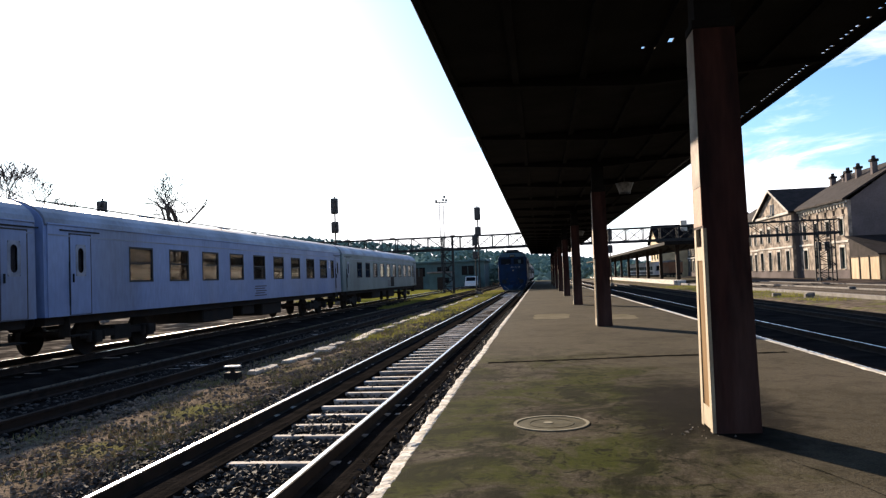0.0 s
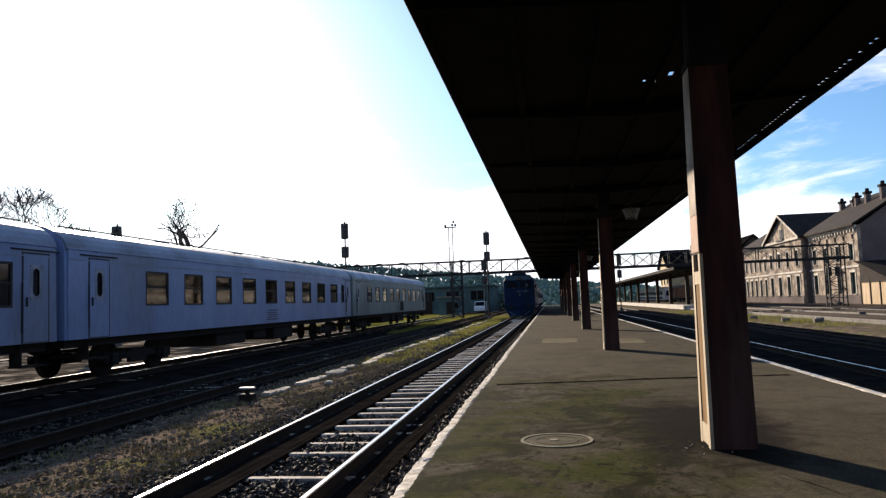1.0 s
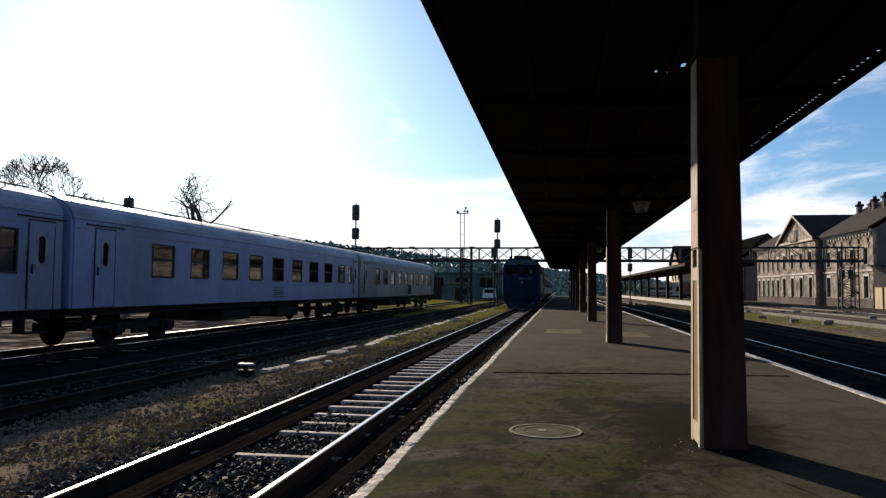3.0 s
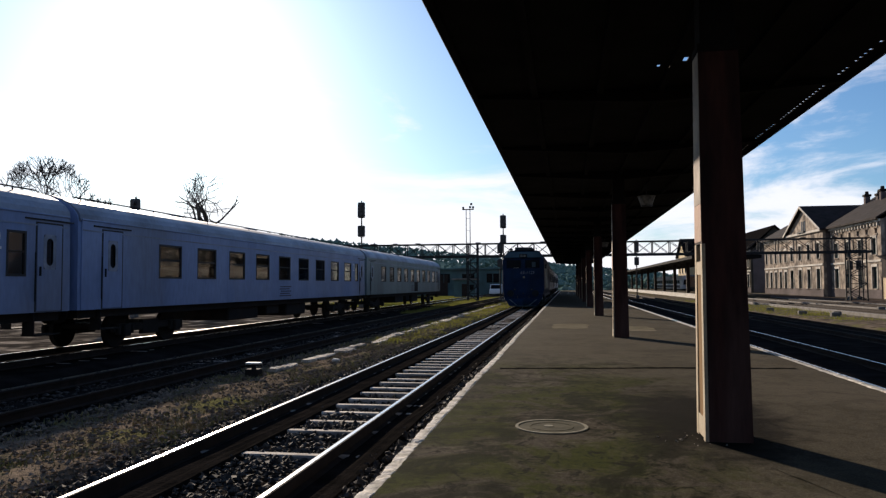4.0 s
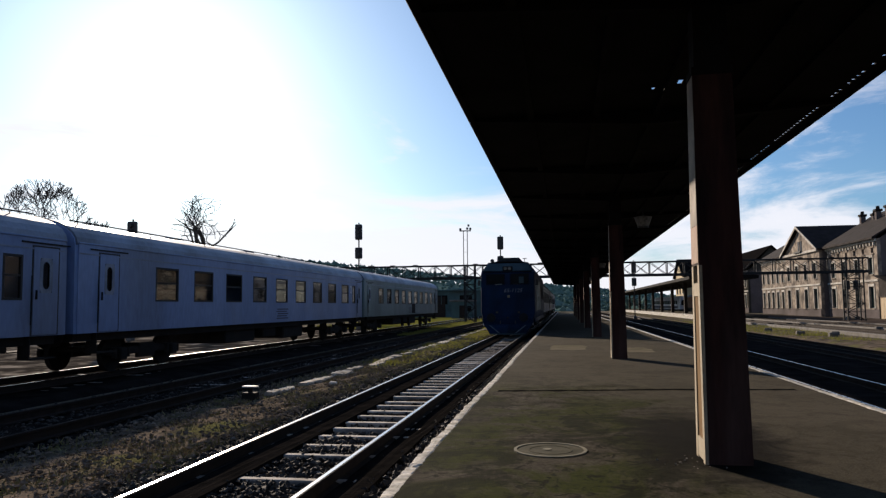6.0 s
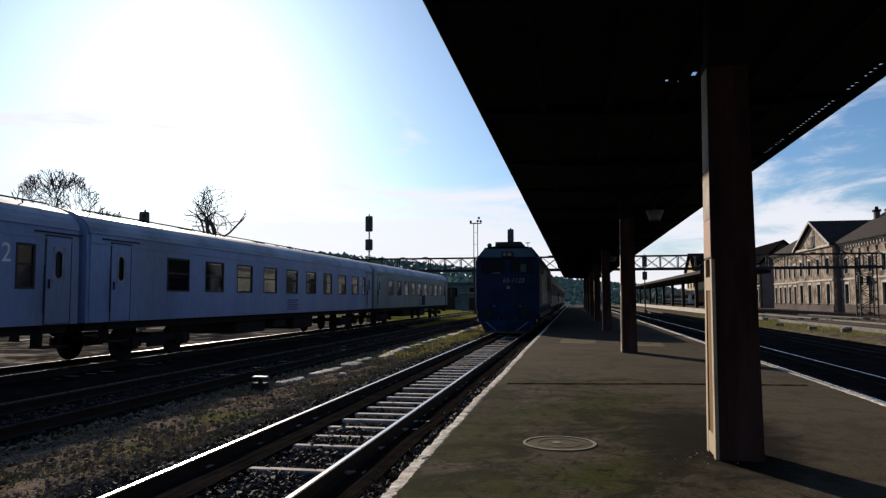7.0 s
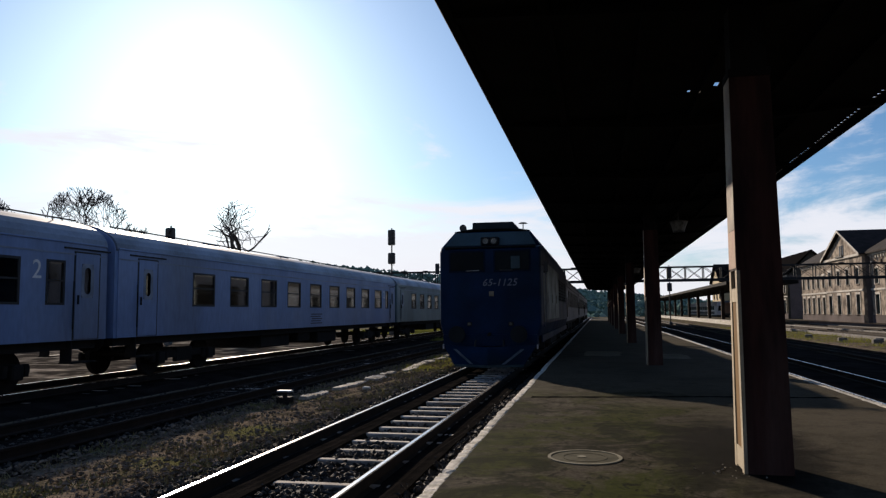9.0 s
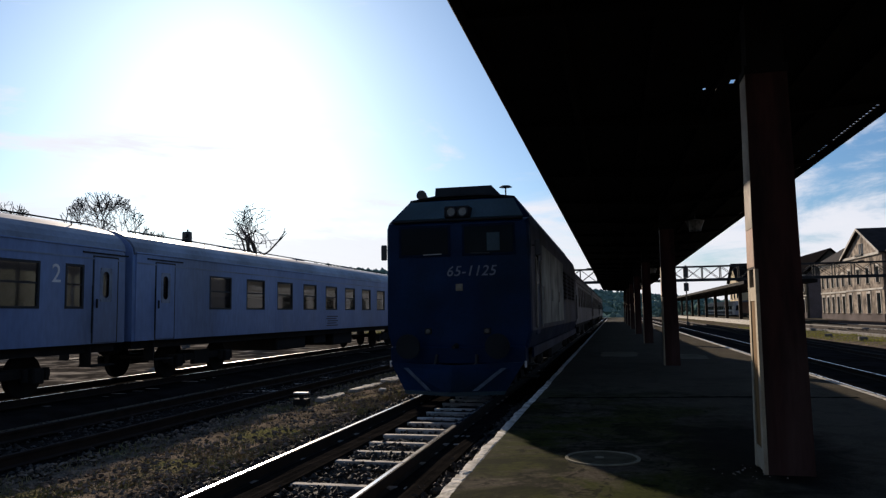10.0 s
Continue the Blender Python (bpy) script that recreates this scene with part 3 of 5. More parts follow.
tagged(blades("verge_grass", M_GRASS, 12000, clumped(-6.3, -4.5, 22, 90, -0.38, 130, 0.3, 3), (0.04, 0.18)), "short yellow-green grass on the verge", "grass", kind="stuff")
M_DRY = mat("dry_winter_grass", (0.24, 0.19, 0.09), (0.16, 0.15, 0.05), 0.9, scale=1.2, fine=12, bump=0.1)
tagged(blades("dry_grass", M_DRY, 14000, clumped(-6.7, -4.6, 3, 26, -0.38, 240, 0.22, 4), (0.02, 0.085), 7), "dry brown grass tufts in the gravel verge", "grass", kind="stuff")
tagged(blades("siding_grass", M_GRASS, 9000, clumped(-10.6, -9.8, 46, 80, -0.42, 120, 0.3, 5), (0.04, 0.2), 8), "low grass between the middle track and the siding", "grass", kind="stuff")
tagged(blades("far_grass", M_GRASS, 26000, clumped(-24, -8.8, 62, 105, -0.45, 420, 0.8, 6), (0.08, 0.3), 9), "bright grass between the far tracks", "grass", kind="stuff")
tagged(blades("right_verge_grass", M_GRASS, 7000, clumped(12.2, 15.5, 38, 80, -0.42, 70, 0.6, 7), (0.05, 0.2), 10), "thin grass beside the far tracks", "grass", kind="stuff")
# grass-covered soil under the far grass
bed("grass_soil", -26, -15.2, 60, 120, -0.40, M_GRASS, "grass-covered soil beyond the siding", "verge")

# broken concrete slabs lying along the verge
slab_rng = random.Random(4)


def broken_slab(w, ln, rng):
    """A thin concrete slab with crumbled sides and ends."""
    rows, n = [], 9
    for i in range(n + 1):
        y = -ln / 2 + ln * i / n
        k = 1.0 if 0 < i < n else rng.uniform(0.55, 0.9)
        a, b, t = -w / 2 * k + rng.uniform(-0.04, 0.03), w / 2 * k + rng.uniform(-0.03, 0.04), 0.03 + rng.uniform(-0.015, 0.015)
        rows.append([(a - 0.01, y, -0.09), (a, y, t - 0.02), (a + 0.025, y, t), (b - 0.025, y, t), (b, y, t - 0.02), (b + 0.01, y, -0.09)])
    return loft(bmesh.new(), rows)


y = 14.1
while y < 64:
    ln = slab_rng.uniform(0.9, 3.0)
    if slab_rng.random() < 0.92:
        w = slab_rng.uniform(0.18, 0.36)
        m = pose(-5.95 + slab_rng.uniform(-0.1, 0.1), y + ln / 2, -0.34, slab_rng.uniform(-2, 2), slab_rng.uniform(-5, 5), slab_rng.uniform(-4, 4))
        s = new("concrete_slab", mesh_of("concrete_slab", broken_slab(w, ln, slab_rng), M_SLAB))
        s.matrix_basis = m
        tagged(s, "broken pale concrete cable-duct slab lying on the verge", "slab", "cable-duct slabs on the verge")
    y += ln + slab_rng.uniform(0.04, 0.5)

# low point indicator beside the track
pt = thing("track_marker", "short dark track marker post with a white capped top", "marker", pose(-6.08, 13.45, -0.38))
part("post", tube((0, 0, -0.05), (0, 0, 0.26), 0.05, 0.045, 10), M_UNDER, pt)
part("box", box(-0.14, 0.14, -0.1, 0.1, -0.04, 0.16, 0.01), M_UNDER, pt)
part("cap", box(-0.15, 0.15, -0.07, 0.07, 0.255, 0.285, 0.01), M_WHITE, pt, "white painted cap")
for k, (bx, by) in enumerate([(-5.3, 16.2)]):
    st = new("pale_stone", mesh_of("pale_stone", box(-0.09, 0.09, -0.06, 0.06, -0.05, 0.06, 0.025), M_COPING))
    st.matrix_basis = pose(bx, by, -0.35, 8, 5, 30 * k)
    tagged(st, "loose pale stone on the gravel verge", "stone", "loose stones")

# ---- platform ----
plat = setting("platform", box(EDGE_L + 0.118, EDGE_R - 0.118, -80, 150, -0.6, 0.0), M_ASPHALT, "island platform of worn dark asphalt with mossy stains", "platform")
setting("platform_wall_left", box(EDGE_L + 0.03, EDGE_L + 0.114, -25, 150, -0.7, -0.14), M_CONCRETE, "rough concrete platform wall", "wall")
setting("platform_wall_right", box(EDGE_R - 0.114, EDGE_R - 0.03, -25, 150, -0.7, -0.14), M_CONCRETE, "rough concrete platform wall", "wall")
def coping_stone(ln, seed):
    """A long edge stone, its arrises crumbled and its top rough."""
    rng, bm = random.Random(seed), bmesh.new()
    w = lambda k: rng.uniform(-k, k)
    rows, n = [], int(ln / 0.07)
    drift = 0.0
    for i in range(n + 1):
        y = 0.006 + (ln - 0.012) * i / n
        drift = 0.7 * drift + w(0.008)
        chip = rng.choice((0.0, 0.0, 0.0, 0.008, 0.02)) + (0.02 if i in (0, n) else 0.0)
        top = 0.008 + w(0.004) - (0.01 if i in (0, n) else 0.0)
        rows.append([(-0.062, y, -0.138), (-0.062 + drift + chip, y, top - 0.02), (-0.048 + drift + chip, y, top), (0.0 + w(0.02), y, top + w(0.003)),
                     (0.05 + drift - chip, y, top - 0.001), (0.064 + drift, y, -0.004), (0.062, y, -0.138)])
    return loft(bm, rows)


LENGTHS = (1.9, 2.6, 3.2)
COPING = [mesh_of("coping_stone", coping_stone(ln, 50 + k), M_COPING) for k, ln in enumerate(LENGTHS)]
cop_rng = random.Random(8)
for x in (EDGE_L + 0.066, EDGE_R - 0.066):
    y = -8.9
    while y < 150:
        j = cop_rng.randrange(3)
        piece("coping_stone", COPING[j], plat, x + cop_rng.uniform(-0.01, 0.01), y, cop_rng.uniform(-0.006, 0.004), cop_rng.uniform(-0.004, 0.004))
        y += LENGTHS[j]

# joints, patches and the manhole
M_TAR = mat("black_tar_joint", (0.01, 0.01, 0.009), (0.015, 0.014, 0.012), 0.95, scale=5, fine=50, bump=0.3, spec=0.0)
M_PATCH = mat("pale_asphalt_patch", (0.19, 0.17, 0.125), (0.125, 0.112, 0.08), 0.95, scale=1.5, fine=50, bump=0.5, spec=0.0)


def wobbly_strip(name, pts, w, material, label, seed):
    """A narrow uneven strip over the platform, 4 mm proud."""
    bm, rng = bmesh.new(), random.Random(seed)
    a, b = [], []
    for (x0, y0), (x1, y1) in zip(pts, pts[1:]):
        n = max(2, int(math.hypot(x1 - x0, y1 - y0) / 0.12))
        for k in range(n):
            x, y = x0 + (x1 - x0) * k / n, y0 + (y1 - y0) * k / n + rng.uniform(-0.02, 0.02)
            h = w * rng.uniform(0.4, 1.2) / 2
            a.append(bm.verts.new((x, y - h, 0.004)))
            b.append(bm.verts.new((x, y + h, 0.004)))
    for i in range(len(a) - 1):
        bm.faces.new((a[i], a[i + 1], b[i + 1], b[i]))
    return tagged(new(name, mesh_of(name, bm, material)), label, "joint", kind="structure")


wobbly_strip("platform_joint", [(-1.12, 12.15), (0.4, 12.35), (1.6, 12.55), (3.8, 12.7)], 0.2, M_TAR, "dark tarred joint across the platform asphalt", 1)
wobbly_strip("platform_crack", [(0.36, 8.9), (0.3, 9.5), (0.2, 10.0), (0.22, 10.8)], 0.07, M_TAR, "short dark crack in the platform asphalt", 2)
wobbly_strip("platform_crack", [(1.5, 5.9), (1.75, 5.2), (1.9, 4.5)], 0.03, M_TAR, "thin crack in the platform asphalt", 4)



def patch(cx, cy, hx, hy, seed):
    """An uneven thin repair layer, 4 mm proud."""
    rng, bm = random.Random(seed), bmesh.new()
    out = []
    for k in range(28):
        a = k * math.tau / 28
        c, s = math.cos(a), math.sin(a)
        f = rng.uniform(0.88, 1.06) / max(abs(c), abs(s)) ** 0.75
        out.append(bm.verts.new((cx + hx * c * f, cy + hy * s * f, 0.004)))
    bm.faces.new(out)
    return setting("platform_patch", bm, M_PATCH, "pale uneven repair patch in the platform asphalt", "patch")


patch(0.1, 24.7, 0.62, 1.5, 1)
patch(2.2, 23.4, 0.45, 1.3, 2)

mh = thing("manhole_cover", "round cast-iron manhole cover set in the platform", "manhole cover", pose(-0.17, 7.26, 0.0))


def ring(bm, r0, r1, z0, z1, n=40):
    vs = [[bm.verts.new((math.cos(k * math.tau / n) * r, math.sin(k * math.tau / n) * r, z)) for k in range(n)] for r, z in ((r0, z0), (r0, z1), (r1, z1), (r1, z0))]
    for q in range(4):
        for k in range(n):
            bm.faces.new((vs[q][k], vs[q][(k + 1) % n], vs[(q + 1) % 4][(k + 1) % n], vs[(q + 1) % 4][k]))
    return bm


M_IRON_RIM = mat("worn_iron_rim", (0.23, 0.21, 0.15), (0.13, 0.12, 0.085), 0.8, 0.0, scale=6, fine=60, bump=0.3, spec=0.1)
part("frame", ring(bmesh.new(), 0.325, 0.355, -0.03, 0.010), M_IRON_RIM, mh, "pale worn rim")
part("lid", tube((0, 0, -0.03), (0, 0, 0.003), 0.323, sides=40), M_IRON, mh)
part("inner_ring", ring(bmesh.new(), 0.2, 0.215, 0.0, 0.006), M_IRON, mh)
part("centre_plate", tube((-0.03, 0.02, 0.0), (-0.03, 0.02, 0.008), 0.045, sides=16), M_IRON_RIM, mh, "worn bright centre")


# small rubble at the column's foot
rub = lambda rng, n: np.stack([rng.normal(1.04, 0.12, n), rng.normal(6.8, 0.14, n), np.full(n, 0.005)], -1)
tagged(scatter("rubble", M_SLAB, 16, rub, (0.006, 0.018), seed=9), "crumbs of broken concrete at the column foot", "rubble", kind="stuff")

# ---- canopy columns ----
# Light is put into the paints: sun side pale, other faces and upper side darker.
M_CREAM = mat("weathered_sun_side_cream", (0.40, 0.33, 0.22), (0.30, 0.235, 0.15), 0.8, scale=3, fine=40, bump=0.4, third=(0.2, 0.12, 0.07), stain=0.5)
M_UPPER = mat("weathered_shade_greyed_paint", (0.26, 0.21, 0.155), (0.15, 0.115, 0.085), 0.8, scale=3, fine=40, bump=0.4, third=(0.09, 0.055, 0.04), stain=0.6)
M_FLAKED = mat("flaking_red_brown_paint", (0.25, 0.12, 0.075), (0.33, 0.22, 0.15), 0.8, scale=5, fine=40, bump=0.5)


def tapered(bm):
    """Narrows a column part towards its top."""
    for v in bm.verts:
        v.co.x *= 1 - 0.15 * v.co.z / 4.2
        v.co.y *= 1 - 0.42 * v.co.z / 4.2
    return bm


def canopy_column():
    c = thing("canopy_column", "tall square column in peeling red-brown paint, paler cream on its sun side, carrying the canopy", "column", group="canopy columns")
    w, d = 0.2, 0.22
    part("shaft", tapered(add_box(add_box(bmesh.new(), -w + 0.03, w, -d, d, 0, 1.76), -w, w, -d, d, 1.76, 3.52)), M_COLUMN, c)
    # Near-black top section above the painted shaft.
    part("capital", tapered(add_box(add_box(bmesh.new(), -w - 0.012, w + 0.012, -d - 0.012, d + 0.012, 3.524, 3.6, 0.01), -w + 0.02, w - 0.02, -d + 0.02, d - 0.02, 3.602, 4.19)), M_CANOPY, c, "near-black column head")
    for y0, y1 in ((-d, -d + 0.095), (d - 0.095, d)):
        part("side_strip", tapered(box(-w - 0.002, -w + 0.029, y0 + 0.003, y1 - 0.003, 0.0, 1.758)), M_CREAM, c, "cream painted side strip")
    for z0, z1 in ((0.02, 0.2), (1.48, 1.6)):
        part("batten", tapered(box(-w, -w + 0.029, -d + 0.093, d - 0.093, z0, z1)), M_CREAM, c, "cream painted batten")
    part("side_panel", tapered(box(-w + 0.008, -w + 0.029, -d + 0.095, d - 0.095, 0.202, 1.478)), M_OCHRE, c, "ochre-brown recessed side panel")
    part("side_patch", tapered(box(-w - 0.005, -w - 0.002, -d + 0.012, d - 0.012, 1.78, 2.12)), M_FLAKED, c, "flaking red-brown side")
    part("side_face", tapered(box(-w - 0.006, -w - 0.002, -d + 0.008, d - 0.008, 2.124, 3.515)), M_UPPER, c, "grey-brown upper side with shade in its colour")
    return c


col = canopy_column()
col.matrix_basis = pose(1.39, 6.98, 0)
COL_Y = [6.98, 19.75, 33.0, 46.2, 59.4, 72.6, 85.8, 99.0]
for y in COL_Y[1:] + [-6.2, -19.4, -32.6, -45.8]:
    copy_thing(col, pose(1.39, y, 0))

# ---- canopy ----
CAN_L, CAN_R, CAN_Z = -1.45, 4.12, 4.35
deck = bmesh.new()
for y0, y1 in ((-75, 9.8), (10.6, 106)):
    # The long unseen stretch behind the camera is added to block sky light.
    add_box(deck, CAN_L + 0.1, 3.9, y0, y1, CAN_Z + 0.06, CAN_Z + 0.075)
for x0, x1, y0, y1 in ((CAN_L + 0.1, 1.27, 9.8, 10.6), (1.27, 1.31, 9.8, 10.18), (1.27, 1.31, 10.3, 10.6), (1.31, 1.585, 9.8, 10.6), (1.585, 1.645, 9.8, 9.9), (1.585, 1.645, 10.1, 10.6), (1.645, 3.9, 9.8, 10.6)):
    add_box(deck, x0, x1, y0, y1, CAN_Z + 0.06, CAN_Z + 0.075)
add_box(deck, 3.945, CAN_R - 0.05, -75, 106, CAN_Z + 0.06, CAN_Z + 0.075)
y = -20.0
add_box(deck, 3.9, 3.945, -75, -20, CAN_Z + 0.06, CAN_Z + 0.075)
gap_rng = random.Random(3)
while y < 40:
    g = gap_rng.choice((0.08, 0.1, 0.09, 0.1, 0.085, 0.0))
    add_box(deck, 3.9, 3.945, y, y + 0.16 - g, CAN_Z + 0.06, CAN_Z + 0.075)
    y += 0.16
add_box(deck, 3.9, 3.945, y, 106, CAN_Z + 0.06, CAN_Z + 0.075)
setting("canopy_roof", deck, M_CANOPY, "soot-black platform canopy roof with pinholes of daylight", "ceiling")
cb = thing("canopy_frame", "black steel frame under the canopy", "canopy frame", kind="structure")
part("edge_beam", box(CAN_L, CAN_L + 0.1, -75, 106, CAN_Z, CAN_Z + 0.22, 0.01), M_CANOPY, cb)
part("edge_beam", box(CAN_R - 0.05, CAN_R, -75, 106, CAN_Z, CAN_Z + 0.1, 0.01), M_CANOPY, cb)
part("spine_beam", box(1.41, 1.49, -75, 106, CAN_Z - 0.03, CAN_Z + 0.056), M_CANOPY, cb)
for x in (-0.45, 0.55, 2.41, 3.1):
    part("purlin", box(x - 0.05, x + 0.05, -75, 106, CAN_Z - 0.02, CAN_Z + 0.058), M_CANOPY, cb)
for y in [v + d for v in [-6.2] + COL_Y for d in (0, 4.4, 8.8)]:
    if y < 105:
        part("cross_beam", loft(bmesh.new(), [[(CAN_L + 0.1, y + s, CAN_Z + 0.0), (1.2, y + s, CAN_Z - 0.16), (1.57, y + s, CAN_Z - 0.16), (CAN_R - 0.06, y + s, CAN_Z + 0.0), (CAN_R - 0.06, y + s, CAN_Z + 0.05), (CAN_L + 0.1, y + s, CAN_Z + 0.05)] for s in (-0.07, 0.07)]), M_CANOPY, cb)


def canopy_lamp(x, y, z):
    l = thing("canopy_lamp", "hanging lamp with a frosted tapered shade under the canopy", "lamp", pose(x, y, z), "canopy lamps")
    part("stem", tube((0, 0, 0.18), (0, 0, 4.335 - z), 0.02, sides=8), M_BLACK, l)
    part("top_plate", tube((0, 0, 0.15), (0, 0, 0.19), 0.29, 0.1, 12), M_BLACK, l)
    part("shade", tube((0, 0, -0.14), (0, 0, 0.15), 0.16, 0.27, 12), M_LAMPSHADE, l, "dusty frosted shade")
    part("rim", ring(bmesh.new(), 0.15, 0.175, -0.165, -0.135, 12), M_BLACK, l)
    return l


for y in (22.5, 47.0, 71.5):
    canopy_lamp(2.41, y, 3.9)

# ---- passenger coaches ----
M_GLASS = clear_glass("window_glass", (0.8, 0.85, 0.85))
WIN_U = [4.0 + 2.14 * k for k in range(9)]
M_TRAINCOACH = mat("dark_blue_coach_paint", (0.04, 0.065, 0.12), (0.03, 0.05, 0.09), 0.45, scale=0.9, fine=14, bump=0.08, third=(0.06, 0.065, 0.07), stain=0.4)


def half_roof():
    return [(1.415 * math.cos(a) if k else 1.415, 3.18 + 0.67 * math.sin(a)) for k, a in enumerate(np.linspace(0, math.pi / 2, 8))]


ROOF = half_roof()
ROOF_OUT = [(x, z) for x, z in ROOF] + [(-x, z) for x, z in ROOF[::-1][1:]]
ROOF_SHELL = ROOF_OUT + [(x * 0.965, z - 0.04) for x, z in ROOF_OUT[::-1]]
WHEEL = mesh_of("wheel", add_tube(add_tube(bmesh.new(), (-0.065, 0, 0), (0.065, 0, 0), 0.46, 0.45, 24), (-0.11, 0, 0), (0.11, 0, 0), 0.12, sides=12), M_UNDER)


def bogie(parent, u, name="bogie"):
    b = part(name, box(-1.05, 1.05, u - 1.5, u + 1.5, 0.5, 0.62, 0.03), M_UNDER, parent)
    for s in (-1, 1):
        part("side_frame", add_box(add_box(bmesh.new(), s * 1.0 - 0.06, s * 1.0 + 0.06, u - 1.7, u + 1.7, 0.42, 0.58, 0.02), s * 1.0 - 0.07, s * 1.0 + 0.07, u - 0.4, u + 0.4, 0.3, 0.7, 0.02), M_UNDER, b)
        for v in (-1.25, 1.25):
            part("axle_box", box(s * 1.1 - 0.09, s * 1.1 + 0.09, u + v - 0.15, u + v + 0.15, 0.3, 0.62, 0.03), M_UNDER, b)
            for k in (-0.28, 0.28):
                part("spring", tube((s * 1.08, u + v + k, 0.36), (s * 1.08, u + v + k, 0.62), 0.07, sides=8), M_UNDER, b)
            w = new("wheel", WHEEL)
            w.parent, w.matrix_basis = b, Matrix.Translation((s * 0.76, u + v, 0.46))
    return b


M_DATA = mat("dark_data_paint", (0.035, 0.045, 0.08), (0.025, 0.03, 0.05), 0.6, scale=4, fine=30, bump=0.05)
M_TRIM = mat("worn_steel_trim", (0.22, 0.26, 0.33), (0.14, 0.17, 0.22), 0.5, 0.2, scale=4, fine=30, bump=0.05)


def pill_frame(x, u, z, ow, oh, iw, ih, s):
    """A flat plate in the plane of y and z with a round-ended opening."""
    bm, n = bmesh.new(), 24
    rings = []
    for off in (0.0, -0.012 * s):
        for kind in (0, 1):
            ring_v = []
            for k in range(n):
                a = k * math.tau / n + math.pi / n
                c, q = math.cos(a), math.sin(a)
                if kind == 0:
                    f = 1 / max(abs(c), abs(q))
                    p = (c * f * ow, q * f * oh)
                else:
                    p = (c * iw, q * iw + math.copysign(ih - iw, q))
                ring_v.append(bm.verts.new((x + off, u + p[0], z + p[1])))
            rings.append(ring_v)
    for a, b in ((0, 1), (1, 3), (3, 2), (2, 0)):
        for k in range(n):
            bm.faces.new((rings[a][k], rings[a][(k + 1) % n], rings[b][(k + 1) % n], rings[b][k]))
    return bm


def coach(label, paint, roof_paint, place, group, open_rooms, numeral=True, glazed=True):
    """A 24.4 m side-corridor coach; its near end at u = 0, rails at z = 0."""
    c = thing("passenger_coach", label, "railway coach", place, group)
    L = 24.4
    wz0, wz1 = 1.83, 2.79
    for s in (-1, 1):
        holes = [(u - 0.61, u + 0.61, wz0, wz1) for u in WIN_U] + [(22.42, 22.98, wz0, wz1), (1.1, 1.48, 2.0, 2.75), (23.48, 23.86, 2.0, 2.75)]
        x0, x1 = sorted((s * 1.36, s * 1.41))
        body = part("side_wall", pierced(bmesh.new(), x0, x1, 0.12, L - 0.12, 1.06, 3.18, holes), paint, c)
        part("gutter", box(*sorted((s * 1.405, s * 1.435)), 0.1, L - 0.1, 3.18, 3.215, 0.004), paint, c)
        part("waist_strip", box(*sorted((s * 1.41, s * 1.418)), 0.14, L - 0.14, 2.93, 2.965), roof_paint, c)
        for u0, u1, z0, z1 in holes:
            w = part("window", pierced(bmesh.new(), *sorted((s * 1.345, s * 1.416)), u0 - 0.0, u1 + 0.0, z0, z1, [(u0 + 0.05, u1 - 0.05, z0 + 0.05, z1 - 0.05)]), M_RUBBER, c, "dark rubber-framed window")
            if u1 - u0 > 0.5:
                part("transom", box(*sorted((s * 1.37, s * 1.40)), u0 + 0.05, u1 - 0.05, z0 + 0.50, z0 + 0.54), M_RUBBER, w)
            if glazed:
                pane = part("pane", box(*sorted((s * 1.378, s * 1.384)), u0 + 0.05, u1 - 0.05, z0 + 0.05, z1 - 0.05), M_GLASS, w)
                pane.visible_shadow = False
            else:
                part("pane", box(*sorted((s * 1.378, s * 1.384)), u0 + 0.05, u1 - 0.05, z0 + 0.05, z1 - 0.05), M_WINGLASS, w)
        for u in (1.29, 23.67):
            d = part("door", pierced(bmesh.new(), *sorted((s * 1.40, s * 1.425)), u - 0.38, u + 0.38, 1.1, 2.98, [(u - 0.19, u + 0.19, 2.0, 2.75)]), paint, c, "narrow end door")
            part("window_frame", pill_frame(s * 1.428, u, 2.375, 0.2, 0.385, 0.105, 0.3, s), M_TRIM, d, "worn steel frame with rounded ends")
            part("door_handle", add_bar(bmesh.new(), (s * 1.44, u - 0.3, 1.85), (s * 1.44, u - 0.3, 2.05), 0.03), M_STEEL, d)
            part("handrail", tube((s * 1.45, u - 0.46, 1.3), (s * 1.45, u - 0.46, 2.35), 0.018, sides=6), M_STEEL, d)
            part("rain_strip", box(*sorted((s * 1.41, s * 1.44)), u - 0.75, u + 0.75, 3.06, 3.09), M_STEEL, d)
            part("door_gap", pierced(bmesh.new(), *sorted((s * 1.408, s * 1.414)), u - 0.43, u + 0.43, 1.07, 3.02, [(u - 0.385, u + 0.385, 1.08, 2.985)]), M_RUBBER, d)
            st = part("step", box(*sorted((s * 1.05, s * 1.42)), u - 0.38, u + 0.38, 0.55, 0.58), M_UNDER, c)
            part("step_side", box(*sorted((s * 1.1, s * 1.38)), u - 0.4, u - 0.37, 0.55, 1.06), M_UNDER, st)
    part("floor", box(-1.355, 1.355, 0.12, L - 0.12, 1.06, 1.16), M_UNDER, c)
    part("roof", extrude(ROOF_SHELL, 0.06, L - 0.06), roof_paint, c, "curved grimy roof")
